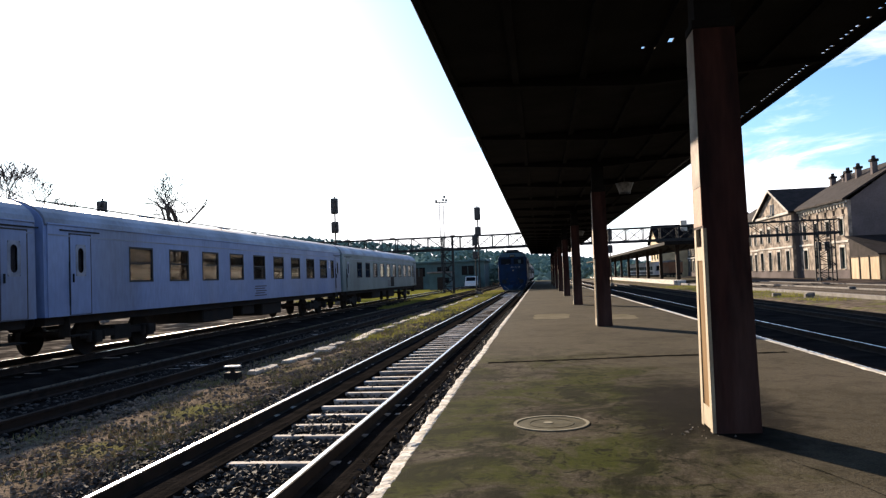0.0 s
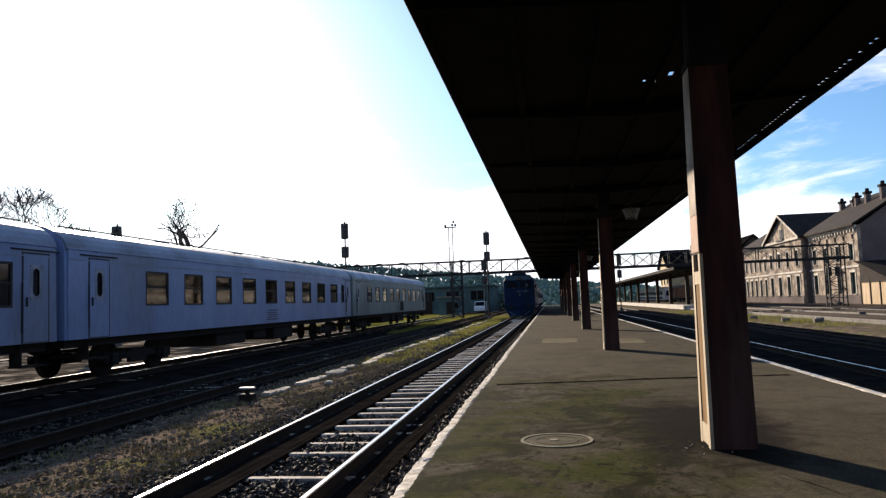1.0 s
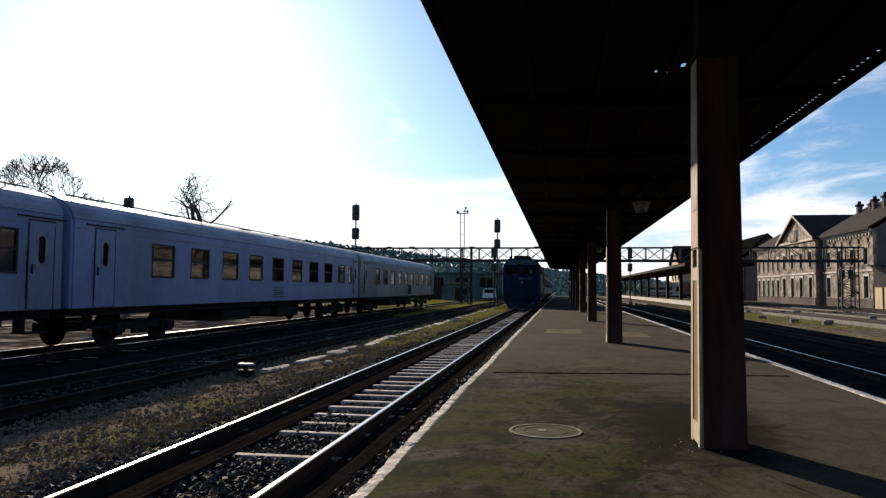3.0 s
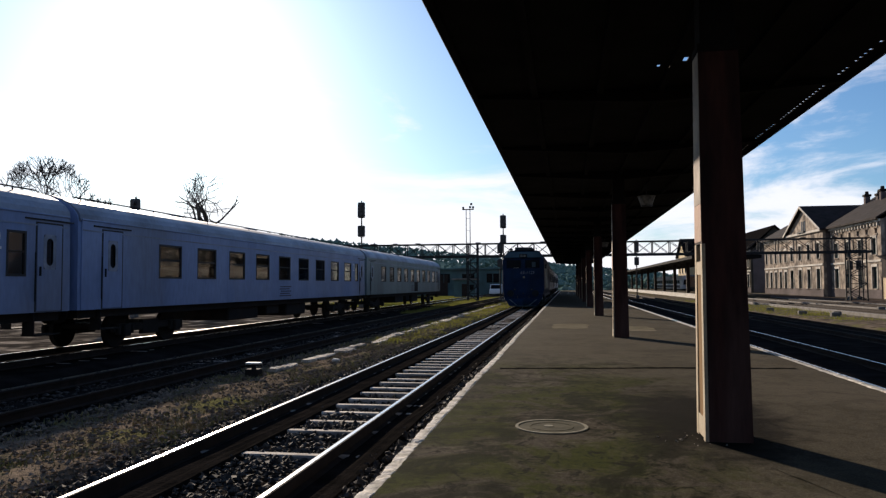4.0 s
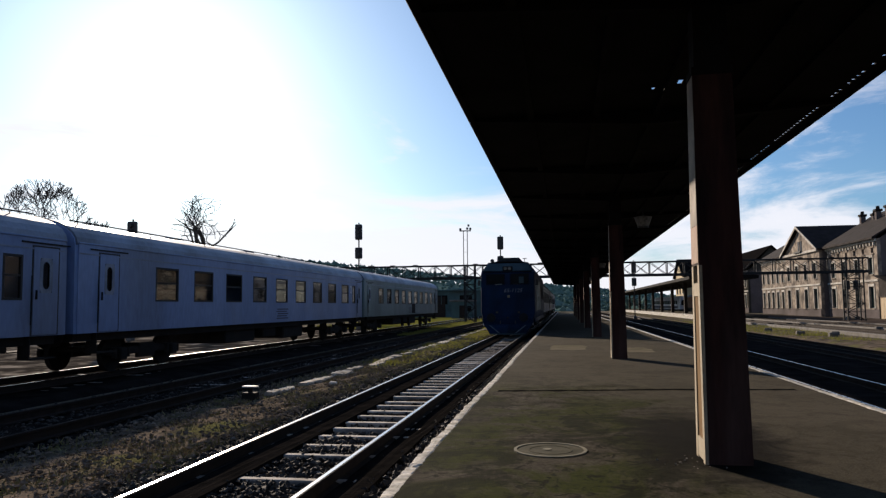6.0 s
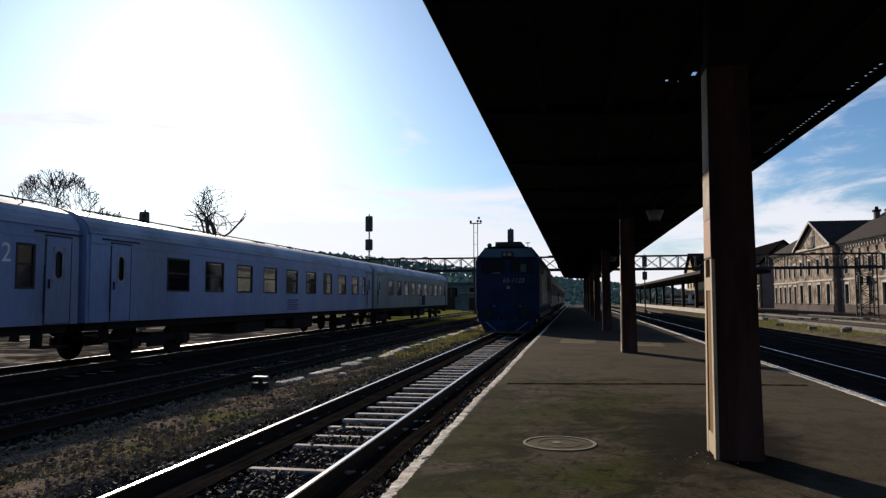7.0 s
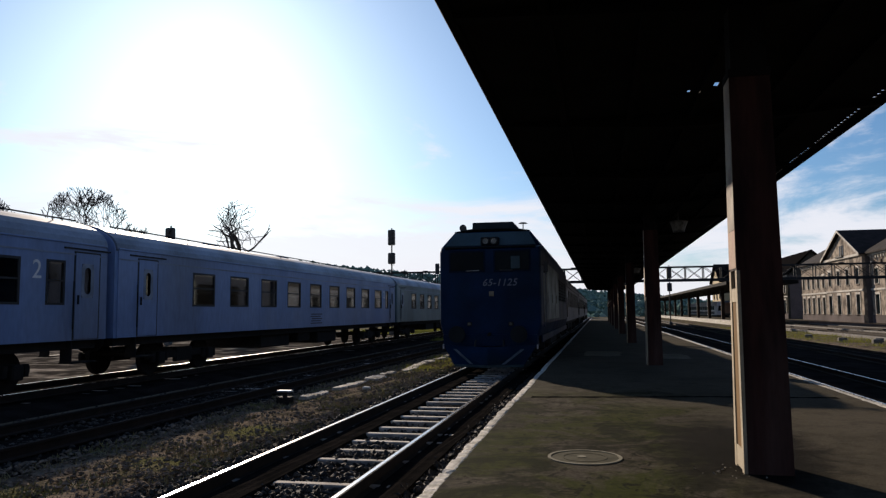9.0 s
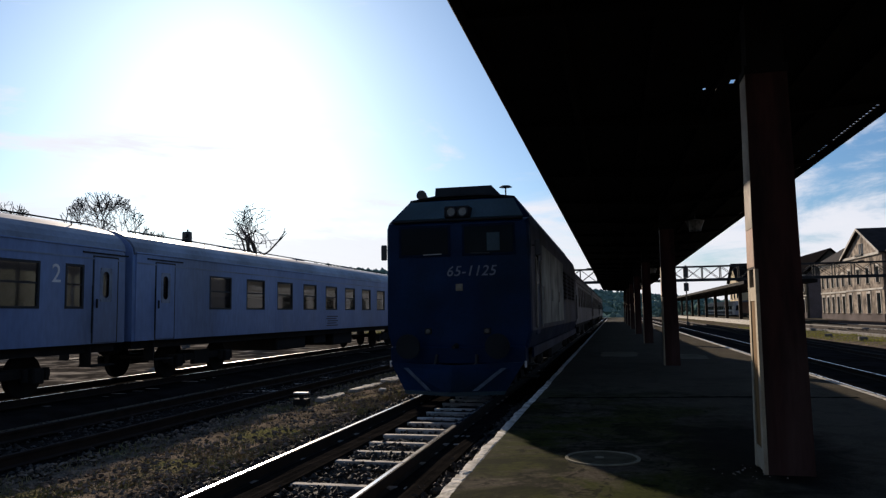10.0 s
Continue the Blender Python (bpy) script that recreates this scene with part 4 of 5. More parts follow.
    for e in (0.02, L - 0.12):
        out = [(-1.39, 1.06), (1.39, 1.06)] + [(x * 0.97, z - 0.03) for x, z in ROOF_OUT]
        en = part("end_wall", extrude(out, e, e + 0.1), paint, c)
        part("gangway", box(-0.5, 0.5, e - 0.14 if e < 1 else e + 0.1, e if e < 1 else e + 0.24, 1.1, 3.2, 0.06), M_RUBBER, en, "black rubber gangway bellows")
        for bx in (-0.88, 0.88):
            ye = e if e < 1 else e + 0.1
            dr = -1 if e < 1 else 1
            bf = part("buffer", tube((bx, ye, 0.98), (bx, ye + dr * 0.28, 0.98), 0.09, sides=12), M_UNDER, c)
            part("buffer_plate", tube((bx, ye + dr * 0.28, 0.98), (bx, ye + dr * 0.32, 0.98), 0.23, sides=16), M_UNDER, bf)
    # corridor partition, with some rooms left open to the light
    k = 0
    for i, u in enumerate(WIN_U):
        part("compartment_wall", box(-1.3, 0.45, u + 1.05, u + 1.09, 1.16, 3.15), M_BLIND, c)
        if i not in open_rooms:
            part("corridor_wall", box(0.44, 0.48, u - 1.04, u + 1.04, 1.16, 3.15), M_BLIND, c)
        part("seat_back", box(-1.25, 0.3, u + 0.9, u + 1.04, 1.5, 2.3, 0.04), M_UNDER, c)
    part("end_partition", box(-1.3, 1.3, 2.8, 2.84, 1.16, 3.15), M_BLIND, c)
    part("end_partition", box(-1.3, 1.3, 22.2, 22.24, 1.16, 3.15), M_BLIND, c)
    part("washroom_wall", box(0.44, 0.48, 22.26, 23.3, 1.16, 3.11), M_BLIND, c)
    part("ceiling_panel", box(-1.3, 1.3, 0.2, L - 0.2, 3.12, 3.14), M_BLIND, c)
    und = part("underframe", box(-1.25, 1.25, 0.2, L - 0.2, 0.86, 1.056), M_UNDER, c)
    for u0, u1, z0 in ((8.2, 10.6, 0.42), (11.4, 12.6, 0.5), (13.4, 15.6, 0.38)):
        part("equipment_box", box(-1.15, 1.15, u0, u1, z0, 0.88, 0.04), M_UNDER, und)
    for u in (3.6, L - 3.6):
        bogie(c, u)
    for u in (6.5, 12.2, 17.9):
        part("roof_vent", box(-0.25, 0.25, u - 0.3, u + 0.3, 3.83, 3.92, 0.03), roof_paint, c)
    for x in (0.85,):
        rail = part("roof_rail", tube((x, 0.5, 3.79), (x, L - 0.5, 3.79), 0.018, sides=6), M_UNDER, c, "thin black roof conduit")
        for u in np.arange(0.8, L, 3.2):
            part("bracket", tube((x, float(u), 3.66), (x, float(u), 3.8), 0.015, sides=5), M_UNDER, rail)
    if numeral:
        for u in (22.2,):
            lettering("class_number", "2", 0.55, M_WHITE, c, Matrix.Translation((1.4135, u - 0.17, 2.38)) @ Euler((radians(90), 0, radians(90))).to_matrix().to_4x4())
    lines = part("data_panel", box(1.41, 1.414, 11.95, 13.35, 1.14, 1.66), paint, c, "painted data panel")
    for k in range(5):
        part("text_bar", box(1.414, 1.4165, 12.02 + 0.06 * (k % 3), 13.25 - 0.16 * (k % 2), 1.19 + 0.09 * k, 1.235 + 0.09 * k), M_DATA, lines)
    return c


parked = "parked coaches on the siding"
coach("parked coach in faded blue-grey paint with a class number", M_COACH, M_COACH_ROOF, pose(TRACK_COACH, -9.43, ZR), parked, ())
coach("parked coach in faded blue-grey paint with rubber-framed windows", M_COACH, M_COACH_ROOF, pose(TRACK_COACH, 15.2, ZR), parked, (1, 2, 4, 5, 6))
last = coach("last parked coach in dull grey-green paint with a dark grille", M_COACH_GREY, M_COACH_ROOF, pose(TRACK_COACH, 39.83, ZR), parked, (0, 1, 3, 4, 5, 6, 7, 8))
part("grille", box(1.41, 1.425, 13.2, 14.4, 1.15, 1.85), M_UNDER, last, "black ventilation grille")


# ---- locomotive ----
# Pale reflections along the blue side are put into the panel colour.
M_SIDE = mat("reflection_paled_panel", (0.21, 0.245, 0.225), (0.08, 0.10, 0.09), 0.5, spec=0.3, scale=1.5, fine=12, bump=0.1, third=(0.015, 0.025, 0.04), stain=0.6)
M_STRIPE = mat("worn_stripe_paint", (0.085, 0.12, 0.16), (0.03, 0.05, 0.08), 0.6, scale=9, fine=40, bump=0.05)
M_NUMBER = mat("dull_grey_lettering", (0.16, 0.18, 0.21), (0.10, 0.115, 0.14), 0.6, scale=8, fine=40, bump=0.05)
def locomotive():
    """A six-axle diesel; its nose at y = 0, rails at z = 0."""
    g = thing("locomotive", "deep blue diesel locomotive with a pale blue brow and twin headlights", "locomotive")
    L = 17.0
    full = [(-1.40, 0.92), (-1.49, 1.25), (-1.49, 3.36), (-1.45, 3.57), (-1.14, 3.98), (-0.5, 4.08), (0.5, 4.08), (1.14, 3.98), (1.45, 3.57), (1.49, 3.36), (1.49, 1.25), (1.40, 0.92)]

    def sec(y, k, top):
        return [(x * k, y, min(z, top)) for x, z in full]

    part("body", loft(bmesh.new(), [sec(0.0, 0.955, 3.42), sec(0.05, 0.985, 3.47), sec(0.14, 1.0, 3.5), sec(0.6, 1.0, 4), sec(L - 0.6, 1.0, 4), sec(L - 0.14, 1.0, 3.5), sec(L, 0.955, 3.42)]), M_LOCO, g)
    brow = part("brow_panel", slab4([(-1.34, 0.17, 3.545), (1.34, 0.17, 3.545), (1.1, 0.565, 3.965), (-1.1, 0.565, 3.965)], (0, -0.012, 0.014)), M_LOCO_LIGHT, g, "pale blue slanted panel over the windscreen")
    part("brow_lip", box(-1.34, 1.34, -0.05, 0.15, 3.475, 3.515, 0.01), M_LOCO_ROOF, g, "dark lip over the windscreen")
    hl = part("headlight_box", box(-0.27, 0.27, 0.10, 0.42, 3.55, 3.80, 0.03), M_LOCO_ROOF, g)
    for x in (-0.12, 0.12):
        rim = part("headlight", ring(bmesh.new(), 0.085, 0.115, -0.03, 0.03, 20), M_STEEL, hl, "round headlight")
        rim.matrix_basis = pose(x, 0.09, 3.675, 90)
        part("lens", tube((x, 0.085, 3.675), (x, 0.11, 3.675), 0.085, sides=20), M_LENS, hl, "pale glass lens")
    part("roof", extrude([(-1.14, 3.985), (-0.5, 4.085), (0.5, 4.085), (1.14, 3.985), (1.12, 4.03), (0.5, 4.12), (-0.5, 4.12), (-1.12, 4.03)], 0.62, L - 0.6), M_LOCO_ROOF, g, "sooty roof")
    part("roof_hood", loft(bmesh.new(), [[(-0.62, 0.75, 4.05), (0.85, 0.75, 4.05), (0.6, 0.85, 4.32), (-0.62, 0.85, 4.32)], [(-0.62, 3.6, 4.05), (0.85, 3.6, 4.05), (0.6, 3.5, 4.32), (-0.62, 3.5, 4.32)]]), M_LOCO_ROOF, g, "dark cooling hood on the roof")
    horn = part("horn", tube((-0.88, 0.62, 4.14), (-0.88, 1.0, 4.14), 0.11, 0.05, 14), M_BLACK, g)
    part("horn_foot", box(-0.92, -0.84, 0.72, 0.9, 3.98, 4.1), M_BLACK, horn)
    an = part("antenna", tube((0.93, 0.7, 3.98), (0.93, 0.7, 4.24), 0.015, sides=6), M_BLACK, g)
    part("antenna_disc", tube((0.93, 0.7, 4.23), (0.93, 0.7, 4.26), 0.14, 0.09, 12), M_BLACK, an)
    ex = part("exhaust", box(-0.3, 0.3, 7.4, 8.6, 4.08, 4.32, 0.03), M_LOCO_ROOF, g)
    part("exhaust_pipe", tube((0, 8.0, 4.3), (0, 8.0, 4.46), 0.14, sides=12), M_LOCO_ROOF, ex)
    fan = part("roof_fan", tube((0, 12, 4.1), (0, 12, 4.22), 0.6, sides=20), M_LOCO_ROOF, g)
    # windscreen
    for s in (-1, 1):
        x0, x1 = sorted((s * 0.12, s * 1.2))
        fr = part("windscreen", slab4([(x0, -0.002, 2.76), (x1, -0.002, 2.76), (x1, 0.006, 3.4), (x0, 0.006, 3.4)], (0, -0.012, 0)), M_SCREENFRAME, g, "dark framed windscreen")
        part("pane", slab4([(x0 + 0.05, -0.016, 2.81), (x1 - 0.05, -0.016, 2.81), (x1 - 0.05, -0.01, 3.35), (x0 + 0.05, -0.01, 3.35)], (0, -0.006, 0)), M_SCREEN, fr)
        part("wiper", add_bar(bmesh.new(), (s * 0.68, -0.035, 2.8), (s * 0.3, -0.035, 2.81), 0.018), M_SHADE if s < 0 else M_BLACK, fr)
        for z0, z1 in ((1.2, 1.32),):
            lamp = part("marker_lamp", box(s * 0.6 - 0.07, s * 0.6 + 0.07, -0.03, 0.02, z0, z1, 0.01), M_STEEL, g)
            part("lens", tube((s * 0.6, -0.045, 1.26), (s * 0.6, -0.03, 1.26), 0.045, sides=12), M_LENS, lamp, "pale round lens")
        mr = part("mirror", box(*sorted((s * 1.55, s * 1.67)), 0.24, 0.3, 2.74, 3.06, 0.015), M_BLACK, g)
        part("mirror_arm", tube((s * 1.46, 0.28, 2.95), (s * 1.56, 0.28, 2.95), 0.014, sides=6), M_BLACK, mr)
        for y in (0.75, 1.75):
            part("handrail", tube((s * 1.52, y, 1.3), (s * 1.52, y, 2.75), 0.022, sides=6), M_SHADE, g, "pale steel handrail")
        d = part("cab_door", box(*sorted((s * 1.475, s * 1.492)), 0.9, 1.6, 1.15, 3.0, 0.006), M_LOCO, g)
        part("door_window", box(*sorted((s * 1.485, s * 1.497)), 1.02, 1.48, 2.2, 2.85), M_WINGLASS, d)
        sw = part("side_window", box(*sorted((s * 1.475, s * 1.488)), 0.28, 0.68, 2.3, 2.9), M_WINGLASS, g)
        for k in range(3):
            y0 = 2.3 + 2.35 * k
            sp = part("side_panel", box(*sorted((s * 1.484, s * 1.494)), y0, y0 + 2.2, 1.35, 3.15, 0.004), M_SIDE, g, "body-side door panel with grey-green reflections in its colour")
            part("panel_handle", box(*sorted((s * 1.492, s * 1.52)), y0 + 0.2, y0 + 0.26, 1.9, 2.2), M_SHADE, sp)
        for k in range(3, 6):
            y0 = 2.4 + 2.3 * k
            lv = part("louvre_panel", box(*sorted((s * 1.475, s * 1.49)), y0, y0 + 1.6, 2.0, 3.0), M_LOCO, g)
            for j in range(7):
                part("louvre", box(*sorted((s * 1.485, s * 1.505)), y0 + 0.06, y0 + 1.54, 2.07 + 0.13 * j, 2.11 + 0.13 * j), M_LOCO_ROOF, lv)
        part("sill_beam", box(*sorted((s * 1.42, s * 1.47)), 0.4, L - 0.4, 0.72, 0.92, 0.01), M_LOCO, g)
        for u in (0.9, 1.2, 1.5):
            part("step", box(*sorted((s * 1.15, s * 1.46)), 0.95, 1.5, 0.25 + 0.25 * (u - 0.9) / 0.3, 0.28 + 0.25 * (u - 0.9) / 0.3), M_UNDER, g)
    lettering("running_number", "65-1125", 0.29, M_NUMBER, g, Matrix.Translation((-0.22, -0.006, 2.36)) @ Euler((radians(90), 0, 0)).to_matrix().to_4x4(), 0.25)
    part("maker_plate", box(-0.02, 0.12, -0.02, 0.02, 2.06, 2.2, 0.006), M_IRON_RIM, g, "small metal plate")
    # buffer beam, plough and buffers
    # Pale panel painted as the daylight showing through the cab.
    part("sun_blind", box(0.63, 0.89, -0.03, -0.0235, 2.85, 3.21, 0.003), M_LOCO_LIGHT, g, "pale blue-green panel for daylight seen through the cab")
    beam = part("buffer_beam", box(-1.36, 1.36, -0.12, 0.4, 0.62, 0.96, 0.02), M_LOCO, g)
    for s in (-1, 1):
        bf = part("buffer", tube((s * 0.88, -0.1, 0.98), (s * 0.88, -0.5, 0.98), 0.11, sides=14), M_LOCO_ROOF, g)
        part("buffer_plate", tube((s * 0.88, -0.5, 0.98), (s * 0.88, -0.55, 0.98), 0.24, sides=20), M_LOCO_ROOF, bf)
        pl = part("plough_blade", slab4([(0.0, -0.75, 0.08), (s * 0.98, -0.36, 0.08), (s * 1.34, -0.2, 0.66), (0.0, -0.5, 0.62)], (0, 0.03, 0)), M_LOCO, g, "blue snow-plough blade")
        part("stripe", slab4([(s * 0.40, -0.625, 0.15), (s * 0.50, -0.59, 0.15), (s * 1.02, -0.36, 0.56), (s * 0.92, -0.39, 0.56)], (0, -0.012, 0)), M_STRIPE, pl, "worn pale slanting stripe")
        part("plough_lip", slab4([(0.0, -0.775, 0.06), (s * 0.97, -0.385, 0.06), (s * 1.01, -0.37, 0.13), (0.0, -0.77, 0.13)], (0, -0.01, 0)), M_LOCO_LIGHT, pl, "pale blue-grey lip")
        part("hose", add_tube(add_tube(bmesh.new(), (s * 0.4, -0.14, 0.8), (s * 0.42, -0.3, 0.55), 0.028, sides=8), (s * 0.42, -0.3, 0.55), (s * 0.38, -0.28, 0.4), 0.028, sides=8), M_RUBBER, g)
        part("beam_corner", box(*sorted((s * 1.34, s * 1.38)), -0.13, -0.07, 0.55, 0.68, 0.01), M_WHITE, g, "white corner mark")
    part("coupling_hook", add_tube(bmesh.new(), (0, -0.12, 0.98), (0, -0.42, 0.95), 0.05, 0.035, 8), M_UNDER, g)
    part("fuel_tank", box(-1.3, 1.3, 6.4, 10.6, 0.35, 0.9, 0.08), M_UNDER, g)
    part("underframe", box(-1.3, 1.3, 0.3, L - 0.3, 0.7, 0.93), M_UNDER, g)
    for u in (3.6, L - 3.6):
        b = bogie(g, u)
        for s in (-1, 1):
            w = new("wheel", WHEEL)
            w.parent, w.matrix_basis = b, Matrix.Translation((s * 0.76, u, 0.46))
    return g


loco = locomotive()
hauled = [coach("dark blue coach hauled behind the locomotive", M_TRAINCOACH, M_LOCO_ROOF, pose(0, 0, 0), "coaches of the arriving train", (), False, False)]
for k in range(2):
    hauled.append(copy_thing(hauled[0], pose(0, 0, 0)))


# ---- signals and gantry ----
def colour_light_signal(label, place, top, head_h=1.25, group="colour-light signals", lower=True, mast_r=0.07, base=0.0):
    """A mast with two dark signal heads; top is the height of the upper head's top."""
    s = thing("railway_signal", label, "signal", place, group)
    part("mast", tube((0, 0, base), (0, 0, top + 0.15), mast_r, mast_r * 0.8, 8), M_STEEL, s)
    part("base", box(-0.2, 0.2, -0.2, 0.2, base - 0.05, base + 0.35, 0.03), M_CONCRETE, s)
    tops = [(top, head_h)] + ([(top - head_h - 0.65, head_h * 0.72)] if lower else [])
    for z, h in tops:
        hd = part("signal_head", box(-0.3, 0.3, -0.22, 0.1, z - h, z, 0.07), M_BLACK, s, "black rounded signal head")
        for k in range(3 if h > 1 else 2):
            zz = z - h * (k + 0.7) / (3.4 if h > 1 else 2.4)
            part("hood", tube((0, -0.2, zz), (0, -0.42, zz), 0.13, 0.14, 10), M_BLACK, hd)
    for k in range(int((top - 2.5 - base) / 0.35)):
        if not lower:
            break
        part("rung", add_bar(bmesh.new(), (-0.16, 0.12, base + 0.6 + 0.35 * k), (0.16, 0.12, base + 0.6 + 0.35 * k), 0.025), M_STEEL, s)
    return s


colour_light_signal("tall mast signal with two black heads beyond the parked coaches", pose(-17.05, 59, -0.42), 8.85, 1.32)
colour_light_signal("tall mast signal with two black heads beside the platform track", pose(-6.18, 72, -0.42), 8.75, 1.3)
colour_light_signal("lower mast signal with black heads near the gantry", pose(-7.05, 78, -0.42), 6.3, 1.1)
colour_light_signal("mast signal with a black head beyond the far tracks", pose(9.1, 98, -0.42), 7.5, 1.5)
colour_light_signal("signal mast standing behind the parked coaches", pose(-26.4, 41, -0.42), 7.3, 1.25)

GY, GZ0, GZ1 = 80.0, 4.55, 5.95


def gantry():
    g = thing("signal_gantry", "long lattice steel signal bridge spanning all the tracks", "gantry", pose(0, GY, 0))
    x0, x1 = -34.0, 30.6
    for yy in (-0.5, 0.5):
        part("top_chord", add_bar(bmesh.new(), (x0, yy, GZ1), (x1, yy, GZ1), 0.13), M_STEEL, g)
        part("bottom_chord", add_bar(bmesh.new(), (x0, yy, GZ0), (x1, yy, GZ0), 0.2, 0.26), M_STEEL, g)
        n = 36
        for k in range(n):
            a, b = x0 + (x1 - x0) * k / n, x0 + (x1 - x0) * (k + 1) / n
            part("post", add_bar(bmesh.new(), (a, yy, GZ0), (a, yy, GZ1), 0.09), M_STEEL, g)
            part("diagonal", add_bar(bmesh.new(), (a, yy, GZ0), (b, yy, GZ1), 0.05), M_STEEL, g)
            part("diagonal", add_bar(bmesh.new(), (b, yy, GZ0), (a, yy, GZ1), 0.05), M_STEEL, g)
    part("walkway", box(x0, x1, -0.45, 0.45, GZ0 - 0.06, GZ0 - 0.01), M_STEEL, g)
    for x, half in ((-10.3, 0.55), (29.2, 0.8)):
        t = part("tower", add_bar(bmesh.new(), (x - half, -0.55, -0.45), (x - half, -0.55, GZ1), 0.12), M_STEEL, g, "lattice tower leg")
        for sx, sy in ((1, -1), (1, 1), (-1, 1)):
            part("tower_leg", add_bar(bmesh.new(), (x + sx * half, sy * 0.55, -0.45), (x + sx * half, sy * 0.55, GZ1), 0.12), M_STEEL, t)
        for k in range(6):
            z0, z1 = -0.4 + 0.85 * k, -0.4 + 0.85 * (k + 1)
            s = 1 if k % 2 else -1
            for sy in (-0.55, 0.55):
                part("lattice", add_bar(bmesh.new(), (x - half * s, sy, z0), (x + half * s, sy, z1), 0.07), M_STEEL, t)
                part("lattice", add_bar(bmesh.new(), (x - half, sy, z1), (x + half, sy, z1), 0.06), M_STEEL, t)
    for k, x in enumerate((-31, -27.5, -24.5, -21.6, -19, -16.4, -9.6, -2.5, 24.0, 27.0)):
        part("gantry_lamp", box(x - 0.28, x + 0.28, -0.75, -0.45, GZ1 + 0.02, GZ1 + 0.14, 0.03), M_BLACK, g)
    return g


gantry()
for x in (30.0, 30.9):
    colour_light_signal("dark signal on a mast beside the gantry tower", pose(x, 84, -0.42), 4.2, 1.0, lower=False)

mast = thing("floodlight_mast", "slender twin-pole floodlight mast with a lamp platform", "mast", pose(-15.9, 118, -0.45))
for x in (-0.32, 0.32):
    part("pole", tube((x, 0, 0), (x, 0, 14.3), 0.075, 0.06, 6), M_STEEL, mast)
for k in range(7):
    part("cross_bar", add_bar(bmesh.new(), (-0.32, 0, 0.8 + 2 * k), (0.32, 0, 0.8 + 2 * k), 0.035), M_STEEL, mast)
part("lamp_platform", box(-0.95, 0.95, -0.3, 0.3, 14.25, 14.36), M_STEEL, mast)
for x, z in ((-0.8, 14.65), (0.35, 14.75), (0.55, 15.25), (0.85, 14.7)):
    part("floodlight", box(x - 0.16, x + 0.16, -0.25, 0.1, z - 0.25, z + 0.1, 0.03), M_BLACK, mast)

# ---- station building ----
BX = 34.8


def hole_rows(y0, y1, specs):
    """Openings for rows (count, width, z0, z1) spread evenly over a wall."""
    out = []
    for n, w, z0, z1 in specs:
        for k in range(n):
            c = y0 + (y1 - y0) * (k + 0.5) / n
            out.append((c - w / 2, c + w / 2, z0, z1))
    return out


def wall_windows(parent, x, holes):
    for ya, yb, za, zb in holes:
        w = part("window", pierced(bmesh.new(), x + 0.16, x + 0.24, ya, yb, za, zb, [(ya + 0.1, (ya + yb) / 2 - 0.05, za + 0.1, zb - 0.1), ((ya + yb) / 2 + 0.05, yb - 0.1, za + 0.1, zb - 0.1)]), M_WALL_SIDE if zb - za < 1.1 else M_TEAL, parent, "recessed window in a dark frame")
        part("pane", box(x + 0.25, x + 0.27, ya, yb, za, zb), M_WINGLASS, w)
        part("sill", box(x - 0.1, x + 0.14, ya - 0.12, yb + 0.12, za - 0.16, za - 0.005, 0.01), M_WALL, w)
        part("lintel", box(x - 0.07, x + 0.0, ya - 0.18, yb + 0.18, zb + 0.005, zb + 0.3, 0.01), M_PALEWALL if zb - za > 1.1 else M_WALL, w, "pale stone window head")
        for yj in (ya - 0.2, yb + 0.03) if zb - za > 1.1 else ():
            part("jamb", box(x - 0.06, x + 0.0, yj, yj + 0.17, za, zb), M_PALEWALL, w, "pale stone jamb")


